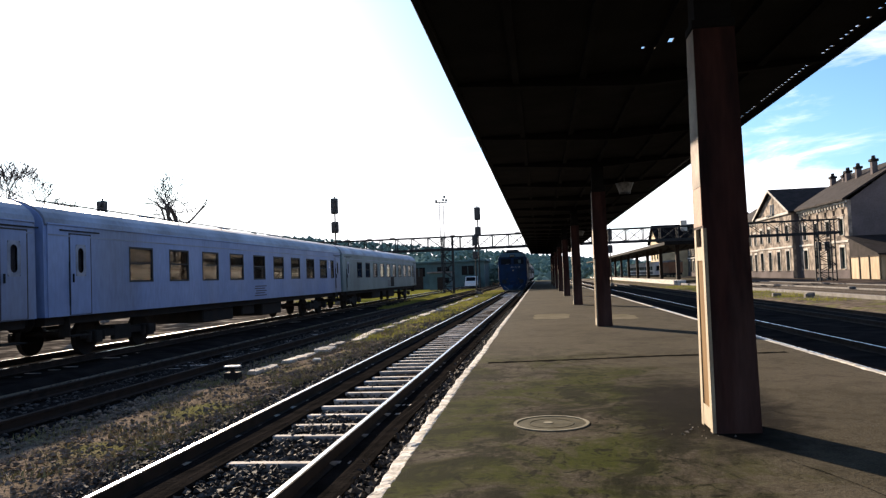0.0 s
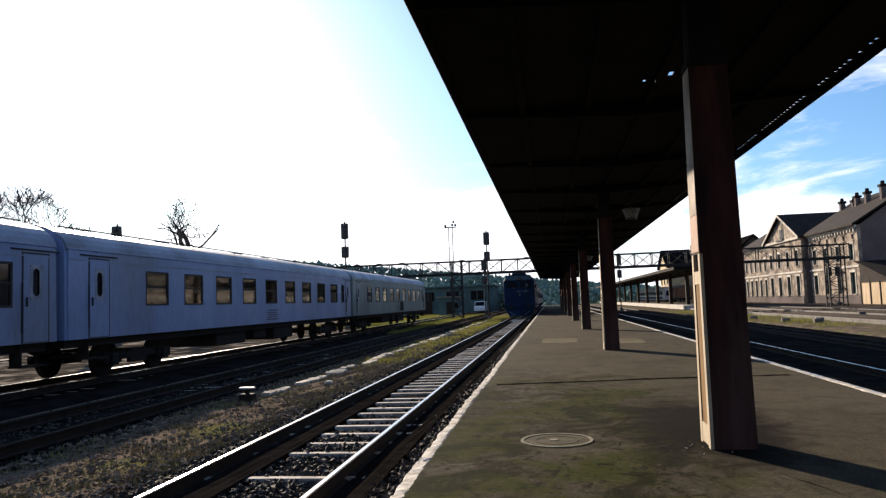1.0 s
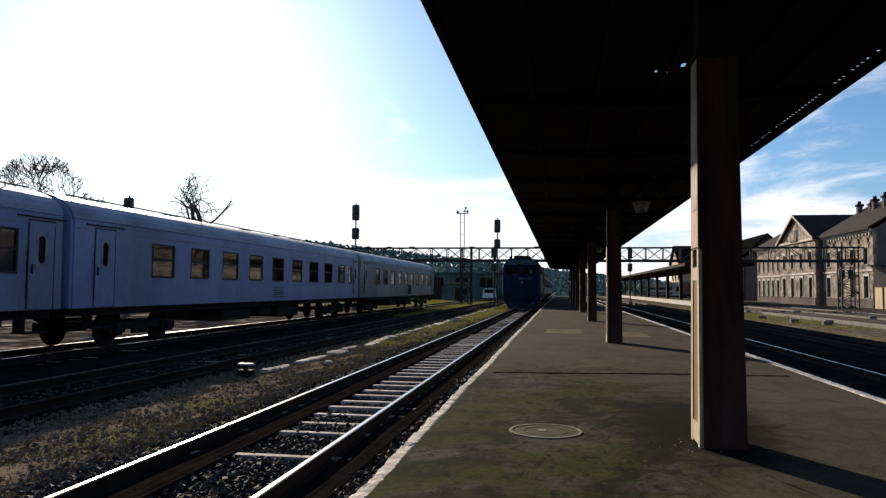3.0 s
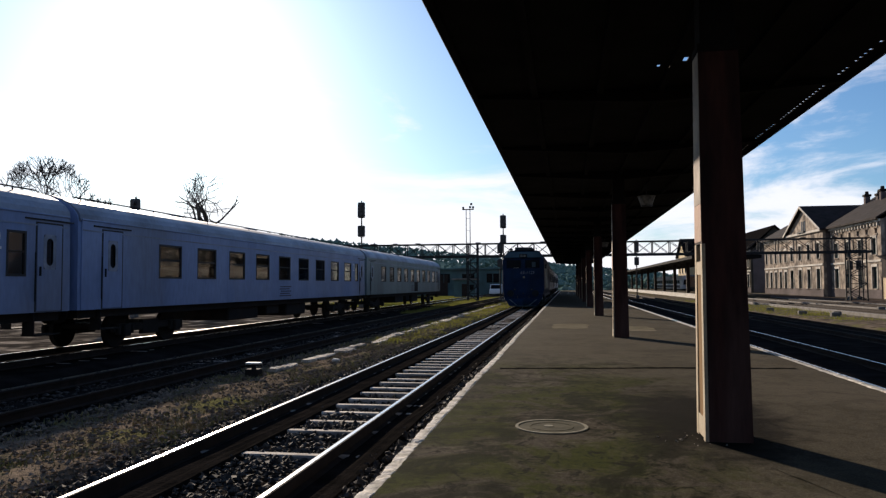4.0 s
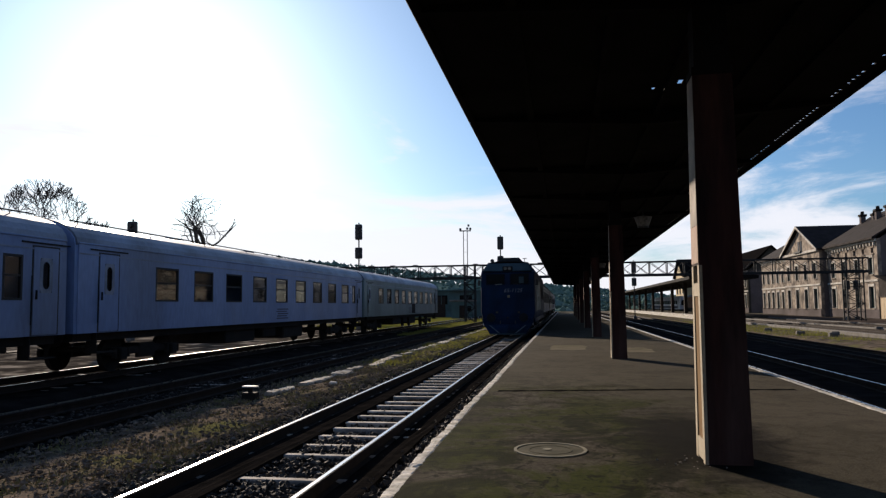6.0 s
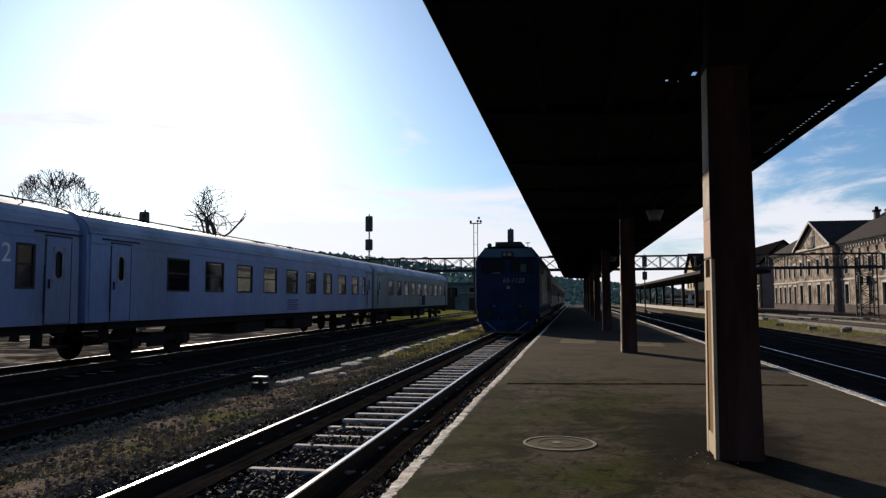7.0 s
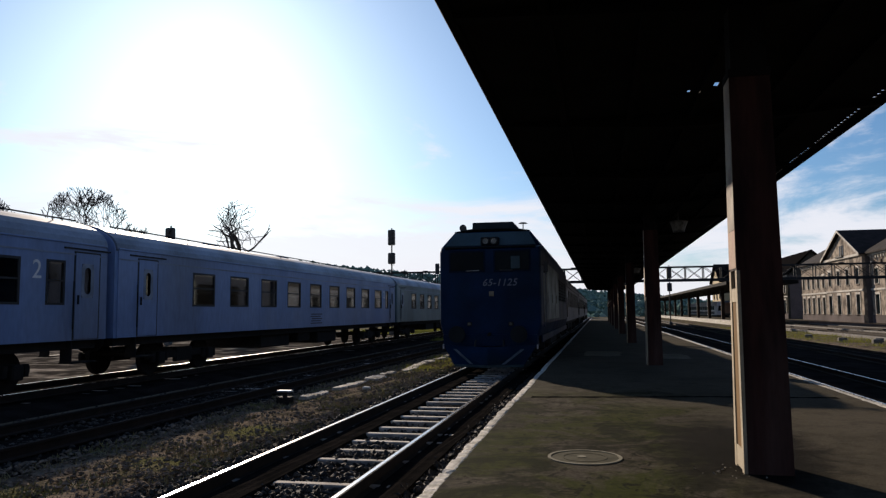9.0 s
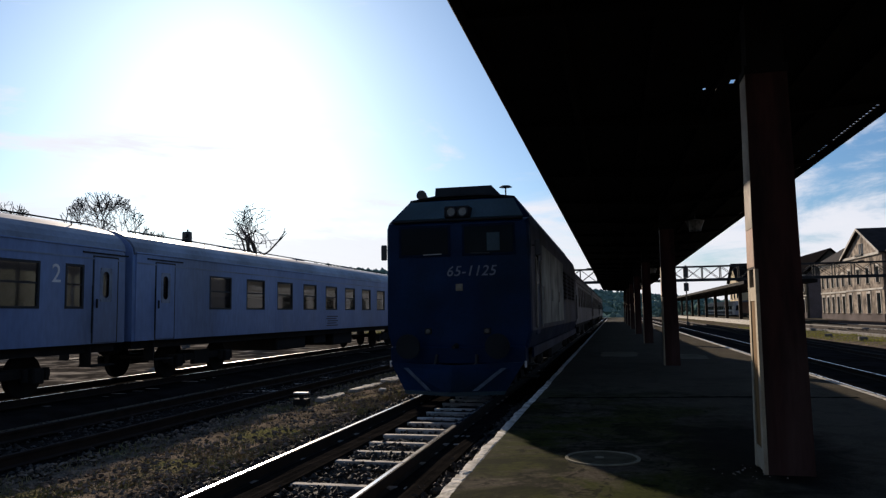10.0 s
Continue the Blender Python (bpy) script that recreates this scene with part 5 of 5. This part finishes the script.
def station_wing(name, label, x, y0, y1, eave, ridge, depth, rows, gable=False, walls=M_WALL, roofing=M_TILEROOF):
    b = thing(name, label, "building", group="station buildings")
    base = -0.45
    holes = hole_rows(y0, y1, rows)
    part("front_wall", pierced(bmesh.new(), x, x + 0.4, y0, y1, base, eave, holes), walls, b, "weathered stone front")
    part("side_wall", box(x + 0.4, x + depth - 0.4, y0, y0 + 0.4, base, eave), M_WALL_SIDE, b, "grey-brown rendered side with shade in its colour")
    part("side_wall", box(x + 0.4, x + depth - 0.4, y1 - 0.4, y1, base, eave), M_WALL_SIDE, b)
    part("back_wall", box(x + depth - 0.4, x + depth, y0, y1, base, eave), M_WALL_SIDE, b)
    part("belt_course", box(x - 0.12, x - 0.002, y0, y1, 3.75, 4.0, 0.02), M_PALEWALL, b, "pale stone string course")
    part("plinth", box(x - 0.1, x - 0.002, y0, y1, base, 0.6, 0.02), M_WALL_SIDE, b)
    part("cornice", box(x - 0.3, x - 0.002, y0, y1, eave - 0.35, eave, 0.04), M_PALEWALL, b, "moulded cornice")
    mid, ym = x + depth / 2, (y0 + y1) / 2
    o = 0.55
    if gable:
        part("gable_wall", loft(bmesh.new(), [[(x + dx, y0, eave), (x + dx, y1, eave), (x + dx, ym, ridge - 0.15)] for dx in (0.0, 0.4)]), M_WALL, b, "pointed stone gable")
        for s, ya in ((-1, y0 - o), (1, y1 + o)):
            zl = eave - o * (ridge - eave) / (ym - y0)
            part("roof", slab4([(x - 0.5, ya, zl), (x + depth, ya, zl), (x + depth, ym, ridge), (x - 0.5, ym, ridge)], (0, 0, 0.22)), roofing, b, "dark tiled roof slope")
            part("bargeboard", slab4([(x - 0.56, ya, zl - 0.1), (x - 0.56, ym, ridge - 0.1), (x - 0.56, ym, ridge + 0.24), (x - 0.56, ya, zl + 0.24)], (0.055, 0, 0)), M_PALEWALL, b, "pale bargeboard")
        w = part("gable_window", box(x - 0.05, x + 0.05, ym - 0.9, ym + 0.9, eave + 0.2, eave + 1.6, 0.02), M_WINGLASS, b, "dark attic window")
        part("mullion", box(x - 0.09, x - 0.052, ym - 0.08, ym + 0.08, eave + 0.2, eave + 1.6), M_WALL, w)
        part("balcony_rail", box(x - 0.5, x - 0.06, ym - 1.5, ym + 1.5, eave - 0.1, eave + 0.12, 0.02), M_STEEL, w)
    else:
        part("roof_front", slab4([(x - 0.7, y0 - o, eave - 0.1), (x - 0.7, y1 + o, eave - 0.1), (mid, y1 + o, ridge), (mid, y0 - o, ridge)], (0, 0, 0.22)), roofing, b, "dark tiled roof slope")
        part("roof_back", slab4([(x + depth + 0.7, y0 - o, eave - 0.1), (x + depth + 0.7, y1 + o, eave - 0.1), (mid, y1 + o, ridge), (mid, y0 - o, ridge)], (0, 0, 0.22)), roofing, b)
        for ya in (y0, y1 - 0.4):
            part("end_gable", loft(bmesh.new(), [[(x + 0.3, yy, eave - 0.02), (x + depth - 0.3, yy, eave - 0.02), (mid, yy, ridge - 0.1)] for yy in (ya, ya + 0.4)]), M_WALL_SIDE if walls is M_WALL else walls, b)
        for k in range(int((y1 - y0) / 0.9)):
            part("bracket", box(x - 0.22, x - 0.003, y0 + 0.4 + 0.9 * k, y0 + 0.62 + 0.9 * k, eave - 0.75, eave - 0.36), M_PALEWALL, b)
    wall_windows(b, x, holes)
    return b


def chimney(parent_x, y, z0, z1, w=0.3):
    c = thing("chimney", "dark brick chimney stack on the station roof", "chimney", pose(parent_x, y, 0), "station chimneys")
    part("shaft", box(-w, w, -w, w, z0, z1, 0.03), M_WALL_SIDE, c)
    part("cap", box(-w - 0.12, w + 0.12, -w - 0.12, w + 0.12, z1, z1 + 0.3, 0.03), M_TILEROOF, c)
    part("pot", tube((0, 0, z1 + 0.3), (0, 0, z1 + 0.7), 0.25, 0.2, 10), M_TILEROOF, c)


wing_rows = [(6, 0.7, 7.0, 7.6), (4, 1.25, 4.6, 6.5), (4, 1.35, 0.7, 3.2)]
station_wing("station_wing", "weathered stone station wing with a dark tiled roof", BX, 88.0, 103.6, 8.6, 13.0, 13.0, wing_rows)
station_wing("station_gable_block", "projecting stone station block with a pointed gable", BX - 0.9, 103.9, 119.5, 8.7, 12.3, 14.0, [(4, 1.15, 4.7, 6.8), (4, 1.35, 0.6, 3.3)], gable=True)
station_wing("station_wing", "stone station wing with rows of tall windows", BX, 119.8, 136.4, 8.7, 11.4, 8.0, [(6, 1.1, 4.7, 6.6), (6, 1.2, 0.6, 3.2)])
station_wing("station_annex", "dim grey-brown annex with a steep dark roof", BX + 1.0, 150.5, 184.0, 8.0, 12.6, 9.0, [(8, 1.15, 4.6, 6.6), (8, 1.3, 0.6, 3.2)], walls=M_ANNEX, roofing=M_SHADED_ROOF)
for x, y, z1 in ((39.2, 95.2, 12.9), (39.2, 98.2, 12.8), (39.6, 100.2, 12.5), (39.2, 103.0, 12.7), (39.0, 90.5, 13.1)):
    chimney(x, y, 10.5, z1)

shed = thing("timber_shed", "lean-to shed of bare sunlit timber with a dark roof", "shed", pose(0, 0, 0))
for k in range(12):
    part("plank", box(34.7, 34.78, 80.5 + 0.617 * k, 81.105 + 0.617 * k, -0.45, 2.05), M_WOOD, shed)
for k in range(4):
    part("post", box(34.62, 34.698, 80.44 + 2.42 * k, 80.62 + 2.42 * k, -0.45, 2.12), M_RUST, shed, "dark timber post")
part("rail", box(34.62, 34.698, 80.63, 87.6, 1.96, 2.1), M_RUST, shed)
for k in range(10):
    part("plank", box(34.8 + 0.7 * k, 35.49 + 0.7 * k, 80.42, 80.5, -0.45, 2.05), M_WOOD, shed)
part("side_infill", loft(bmesh.new(), [[(x, 80.5, 2.055), (x, 87.9, 2.055), (x, 87.9, 4.15)] for x in (34.72, 34.8)]), M_TILEROOF, shed, "dark boarded gable")
part("roof", slab4([(34.3, 80.0, 2.12), (42.2, 80.0, 2.12), (42.2, 87.95, 4.3), (34.3, 87.95, 4.3)], (0, 0, 0.14)), M_TILEROOF, shed, "dark sloping roof")

far = thing("far_building", "distant pale building with a dark roof behind the second canopy", "building")
part("wall", box(30, 52, 190, 205, -0.5, 8.3), M_OCHREWALL, far, "ochre plaster wall")
for y0, y1, z1, x0 in ((189.4, 197.5, 12.9, 29.4), (197.5, 205.6, 12.9, 29.4)):
    ridge_y, eave_y = (y1, y0) if y0 < 190 else (y0, y1)
    part("roof", slab4([(x0, eave_y, 8.2), (52.6, eave_y, 8.2), (52.6, ridge_y, z1), (x0, ridge_y, z1)], (0, 0, 0.25)), M_SHADED_ROOF, far, "black roof slope with shade in its colour")
for x0 in (30.0, 51.6):
    part("gable_wall", loft(bmesh.new(), [[(x0 + dx, 190, 8.3), (x0 + dx, 205, 8.3), (x0 + dx, 197.5, 12.8)] for dx in (0.0, 0.4)]), M_OCHREWALL, far)
for k in range(3):
    w = part("window", box(29.9, 29.99, 192 + 4.5 * k, 193.4 + 4.5 * k, 4.2, 6.2), M_WINGLASS, far)
    part("sill", box(29.8, 29.99, 191.8 + 4.5 * k, 193.6 + 4.5 * k, 4.0, 4.19), M_PALEWALL, w)
part("chimney", box(36.5, 38.0, 194.2, 195.6, 11.0, 14.0, 0.05), M_PALEWALL, far, "pale plastered chimney")

# forecourt strips, kerbs and disused rails on the right
setting("forecourt", box(17.2, 33.3, 30, 260, -0.7, -0.44), M_FORE, "trampled gravel forecourt before the station", "ground")
for k, (x, y0, y1) in enumerate(((16.4, 20, 90), (20.5, 30, 92), (24.6, 40, 95))):
    setting("kerb", box(x, x + 0.28, y0, y1, -0.6, -0.3, 0.02), M_CONCRETE, "long grey concrete kerb beside disused track", "kerb")
track(18.6, 20, 230, -0.3, 30, 95, "disused rusty track before the station", 6, True)
track(22.9, 20, 230, -0.3, 35, 95, "disused rusty track before the station", 7, True)
blk_rng = random.Random(12)
for x, y in ((13.3, 44.5), (14.2, 42.0), (14.9, 43.8), (13.0, 50.0), (15.6, 33.0), (17.0, 38.0), (19.8, 44.0), (12.8, 58.0), (20.4, 52.0)):
    bl = new("concrete_block", mesh_of("concrete_block", box(-0.22, 0.22, -0.14, 0.14, -0.1, 0.2, 0.03), M_CONCRETE))
    bl.matrix_basis = pose(x, y, -0.4, 0, 0, blk_rng.uniform(-20, 20))
    tagged(bl, "grey concrete block lying in the grass", "block", "concrete blocks")

# ---- second platform with its canopy ----
setting("platform_2", box(17.41, 24, 92, 262, -0.6, 0.0), M_ASPHALT, "second platform of grey asphalt", "platform")
setting("platform_2_coping", box(15.95, 17.4, 92, 262, -0.6, 0.02, 0.02), M_COPING, "broad bright concrete edge of the second platform", "kerb")
c2 = thing("canopy_2", "dark canopy over the second platform", "canopy", kind="structure")
part("roof", loft(bmesh.new(), [[(15.9, yy, 4.6), (24.4, yy, 4.6), (24.4, yy, 5.0), (20, yy, 5.3), (15.9, yy, 5.0)] for yy in (97, 258)]), M_CANOPY, c2)
for k in range(9):
    c = thing("canopy_post", "slim dark post carrying the second canopy", "column", pose(18.0, 100 + 13.5 * k, 0), "posts of the second canopy")
    part("shaft", box(-0.24, 0.24, -0.24, 0.24, 0, 4.59, 0.02), M_RUST, c)
    part("brace", add_bar(bmesh.new(), (0, 0, 3.7), (-1.4, 0, 4.58), 0.12), M_RUST, c)
    part("brace", add_bar(bmesh.new(), (0, 0, 3.7), (1.4, 0, 4.58), 0.12), M_RUST, c)

M_RAILCAR = mat("white_blue_railcar_paint", (0.55, 0.57, 0.6), (0.45, 0.47, 0.5), 0.4, scale=0.8, fine=12, bump=0.05)
rc = thing("railcar", "white and blue railcar standing beyond the second canopy", "railcar", pose(25.8, 163, -0.3))
part("body", loft(bmesh.new(), [[(x * k, yy, z) for x, z in [(-1.4, 0.6), (-1.45, 1.2), (-1.4, 2.6), (-1.1, 3.5), (1.1, 3.5), (1.4, 2.6), (1.45, 1.2), (1.4, 0.6)]] for yy, k in ((0, 0.8), (1.2, 1), (44, 1), (45, 0.85))]), M_RAILCAR, rc)
part("waist_band", box(-1.475, -1.452, 1.5, 43.5, 0.8, 1.35), M_LOCO, rc, "blue waist band")
for k in range(14):
    part("window", box(-1.47, -1.43, 2 + 3 * k, 4.2 + 3 * k, 1.7, 2.5), M_WINGLASS, rc)
part("windscreen", slab4([(-0.95, -0.02, 1.5), (0.95, -0.02, 1.5), (0.8, -0.02, 2.6), (-0.8, -0.02, 2.6)], (0, -0.02, 0)), M_WINGLASS, rc)
part("skirt", box(-1.2, 1.2, 0.6, 44, 0.12, 0.6), M_UNDER, rc)
van = thing("goods_wagon", "rust-brown covered goods wagon before the station", "wagon", pose(26.0, 146, -0.3))
part("body", box(-1.35, 1.35, 0, 9, 1.0, 3.1, 0.03), mat("rust_brown_boards", (0.22, 0.11, 0.06), (0.16, 0.08, 0.045), 0.85, scale=1, fine=12, bump=0.3), van)
part("roof", extrude([(-1.4, 3.1), (1.4, 3.1), (0.8, 3.5), (-0.8, 3.5)], -0.1, 9.1), M_ROOFSHEET, van)
part("underframe", box(-1.2, 1.2, 0.2, 8.8, 0.6, 1.0), M_UNDER, van)
for y in (1.8, 7.2):
    for s in (-0.76, 0.76):
        w = new("wheel", WHEEL)
        w.parent, w.matrix_basis = van, Matrix.Translation((s, y, 0.46))

# ---- far left: depot, vehicles, hills ----
dep = thing("depot_building", "long weathered teal depot building behind the siding", "building")
part("wall", box(-60, -10, 128, 140, -0.6, 4.1), M_TEAL, dep)
part("roof", box(-60.5, -9.5, 127.5, 140.5, 4.1, 4.4, 0.05), M_TEAL, dep)
for k in range(11):
    x = -58 + 4.4 * k
    w = part("window", box(x, x + 2.2, 127.9, 127.98, 1.8, 3.4), M_WINGLASS, dep)
    part("mullion", box(x + 1.05, x + 1.15, 127.84, 127.895, 1.8, 3.4), M_TEAL, w)
part("door", box(-25, -21, 127.88, 127.98, -0.5, 3.2), M_RUST, dep, "rusty sliding door")
van2 = thing("van", "small white van parked by the depot", "van", pose(-12.0, 122, -0.48))
part("body", loft(bmesh.new(), [[(-0.95, y, z0), (0.95, y, z0), (0.9, y, z1), (-0.9, y, z1)] for y, z0, z1 in ((0, 0.4, 1.0), (0.9, 0.35, 1.15), (1.5, 0.35, 1.95), (4.6, 0.35, 2.0), (4.75, 0.4, 1.9))]), M_WHITE, van2)
part("windscreen", slab4([(-0.8, 0.93, 1.22), (0.8, 0.93, 1.22), (0.75, 1.42, 1.85), (-0.75, 1.42, 1.85)], (0, -0.03, 0.02)), M_WINGLASS, van2)
for s in (-0.85, 0.85):
    for y in (0.9, 3.8):
        part("tyre", tube((s - 0.1, y, 0.33), (s + 0.1, y, 0.33), 0.33, sides=14), M_RUBBER, van2)
hut = thing("lineside_hut", "small dark teal hut with a low roof beside the far track", "hut", pose(-15.2, 108, -0.45))
part("wall", box(-1.6, 1.6, 0, 3, 0, 2.6), M_TEAL, hut)
part("roof", box(-1.9, 1.9, -0.3, 3.3, 2.6, 2.85, 0.03), M_ROOFSHEET, hut)
part("door", box(-0.4, 0.5, -0.05, -0.002, 0, 2.0), M_RUST, hut)
part("window", box(0.8, 1.4, -0.04, -0.002, 1.1, 1.9), M_WINGLASS, hut)


def hill(name, x0, x1, y0, y1, height, label, seed):
    """Rolling ground that rises away from the tracks, with an uneven crest."""
    bm, nx, ny = bmesh.new(), 70, 10
    grid = []
    for j in range(ny + 1):
        row = []
        for i in range(nx + 1):
            u, v = i / nx, j / ny
            h = height(u) * math.sin(v * math.pi / 2) * (0.85 + 0.3 * noise.noise((u * 9 + seed, v * 3, 0)))
            row.append(bm.verts.new((x0 + (x1 - x0) * u, y0 + (y1 - y0) * v, -0.9 + h)))
        grid.append(row)
    for j in range(ny):
        for i in range(nx):
            bm.faces.new((grid[j][i], grid[j][i + 1], grid[j + 1][i + 1], grid[j + 1][i]))
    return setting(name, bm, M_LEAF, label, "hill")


hill("hill_1", -420, 60, 230, 420, lambda u: 35 - 32 * max(0, (u - 0.45) / 0.55) ** 1.02, "low wooded hill behind the station yard", 1)
hill("hill_2", 20, 400, 330, 520, lambda u: 9 + 8 * u, "low wooded rise beyond the station", 5)


def hill_woods(name, n, place, size, label, seed):
    """Many small ragged leaf clumps on the hillside."""
    def spots(rng, k):
        return np.array([place(rng) for _ in range(k)])
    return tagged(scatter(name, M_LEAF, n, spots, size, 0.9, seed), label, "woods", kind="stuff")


def on_hill(rng):
    u, v = rng.random(), rng.random()
    h = (35 - 32 * max(0, (u - 0.45) / 0.55) ** 1.02) * math.sin(v * math.pi / 2)
    return (-420 + 480 * u, 230 + 190 * v, h * 0.97 + rng.random() * 2.6 - 0.6)


hill_woods("hill_woods", 9500, on_hill, (0.5, 1.6), "winter woods on the hill, paled by haze put into their colour", 21)


def near_scrub(rng):
    x = rng.uniform(-70, -4)
    top = 4.6 + 1.3 * math.sin(x * 0.31) + 0.9 * math.sin(x * 0.83 + 1.0) + 0.5 * math.sin(x * 2.1)
    return (x, rng.uniform(142, 175), top * rng.random() ** 0.7)


hill_woods("scrub", 6500, near_scrub, (0.25, 0.8), "dark scrub behind the depot", 22)


# Unseen walls added to block low sky light and darken the coach window reflections.
setting("wall_east", box(42, 43, -80, 82, -0.6, 8), M_WALL_SIDE, "unseen plain wall added to cut low sky light and its reflections", "wall")
setting("wall_south", box(-60, 60, -82, -81, -0.6, 9), M_WALL_SIDE, "unseen plain wall added to cut low sky light and its reflections", "wall")


# ---- bare trees ----
def bare_tree(label, x, y, trunk_h, centre, wide, tall, seed, limbs=5, levels=5, twist=0.28, fork=3):
    """A leafless tree: tapered trunk, twisting limbs that fork again and again within a rounded crown, fine twigs."""
    rng = random.Random(seed)
    t = thing("bare_tree", label, "tree", pose(x, y, -0.5), "bare trees behind the siding")
    trunk, boughs, twigs = bmesh.new(), bmesh.new(), bmesh.new()
    mid = Vector((0, 0, centre))

    def outside(p):
        q = p - mid
        q.z = max(q.z, 0.0)
        return (q.x / wide) ** 2 + (q.y / wide) ** 2 + (q.z / tall) ** 2 > 1.0

    def grow(p, d, ln, r, lv):
        target = boughs if lv < 3 else twigs
        n = 4 if lv < 3 else 3
        for k in range(n):
            d = (d + Vector((rng.gauss(0, twist), rng.gauss(0, twist), rng.gauss(0.05, twist * 0.7)))).normalized()
            e = p + d * ln / n
            r1 = max(r * 0.9, 0.027)
            add_tube(target, p, e, r, r1, 5 if lv < 2 else 3)
            p, r = e, r1
            if outside(p) and p.z > centre - tall:
                return
            if lv < levels and k >= 1:
                for _ in range(fork if k == n - 1 else rng.choice((0, 1, 1))):
                    a, spread = rng.random() * math.tau, rng.uniform(0.5, 1.1)
                    nd = (d + Vector((math.cos(a), math.sin(a), rng.uniform(-0.25, 0.55))) * spread).normalized()
                    grow(p, nd, ln * rng.uniform(0.55, 0.8), max(r * rng.uniform(0.5, 0.72), 0.024), lv + 1)

    p, r, d = Vector((0, 0, 0)), trunk_h * 0.045, Vector((0, 0, 1))
    for k in range(5):
        d = (d + Vector((rng.gauss(0, 0.05), rng.gauss(0, 0.05), 0))).normalized()
        e = p + d * trunk_h / 5
        add_tube(trunk, p, e, r, r * 0.92, 8)
        p, r = e, r * 0.92
    mid.x, mid.y = p.x, p.y
    for k in range(limbs):
        a = math.tau * (k + rng.uniform(-0.3, 0.3)) / limbs
        lean = rng.uniform(0.25, 1.05)
        grow(p - d * rng.uniform(0, 0.12) * trunk_h, Vector((math.cos(a) * lean, math.sin(a) * lean, 1)).normalized(), max(wide, tall) * rng.uniform(0.85, 1.15), r * rng.uniform(0.5, 0.7), 1)
    part("trunk", trunk, M_BARK, t)
    part("bough_crown", boughs, M_BARK, t)
    part("twig_crown", twigs, M_BARK, t, "fine leafless twigs")
    return t


bare_tree("spreading bare winter tree with a dense round crown", -48.4, 60, 6.8, 10.0, 4.0, 4.2, 3, 7, 5, 0.2, 3)
bare_tree("gnarled bare tree with twisted open branches", -32.8, 60, 7.0, 9.0, 2.8, 3.3, 8, 9, 4, 0.4, 2)
bare_tree("small bare tree behind the coaches", -42.0, 60, 6.8, 8.4, 1.8, 2.1, 14, 5, 4, 0.25, 3)
bare_tree("bare winter tree at the edge of the yard", -55.8, 58, 8.0, 10.6, 2.2, 2.6, 17, 5, 4, 0.25, 3)


# ---- movement: the train rolls in along the platform track ----
NOSE = [(0.0, 76.3), (1.0, 70.1), (2.5, 60.9), (3.5, 55.0), (4.5, 49.1), (5.5, 43.0), (6.5, 36.8), (7.5, 30.4), (8.2, 26.0), (9.0, 20.8), (9.5, 17.55), (10.0, 14.2)]


def motions():
    walk(loco, [(t, pose(TRACK_NEAR, y, ZR)) for t, y in NOSE])
    for k, c in enumerate(hauled):
        walk(c, [(t, pose(TRACK_NEAR, y + 17.6 + 24.9 * k, ZR)) for t, y in NOSE])
    turn = 6.21 / 0.46
    for vehicle in (loco, *hauled):
        for w in vehicle.children_recursive:
            if w.name.startswith("wheel"):
                at = w.matrix_basis.translation.copy()
                walk(w, [(k / 10, Matrix.Translation(at) @ Matrix.Rotation(turn * k / 10, 4, "X")) for k in range(101)])


motions()
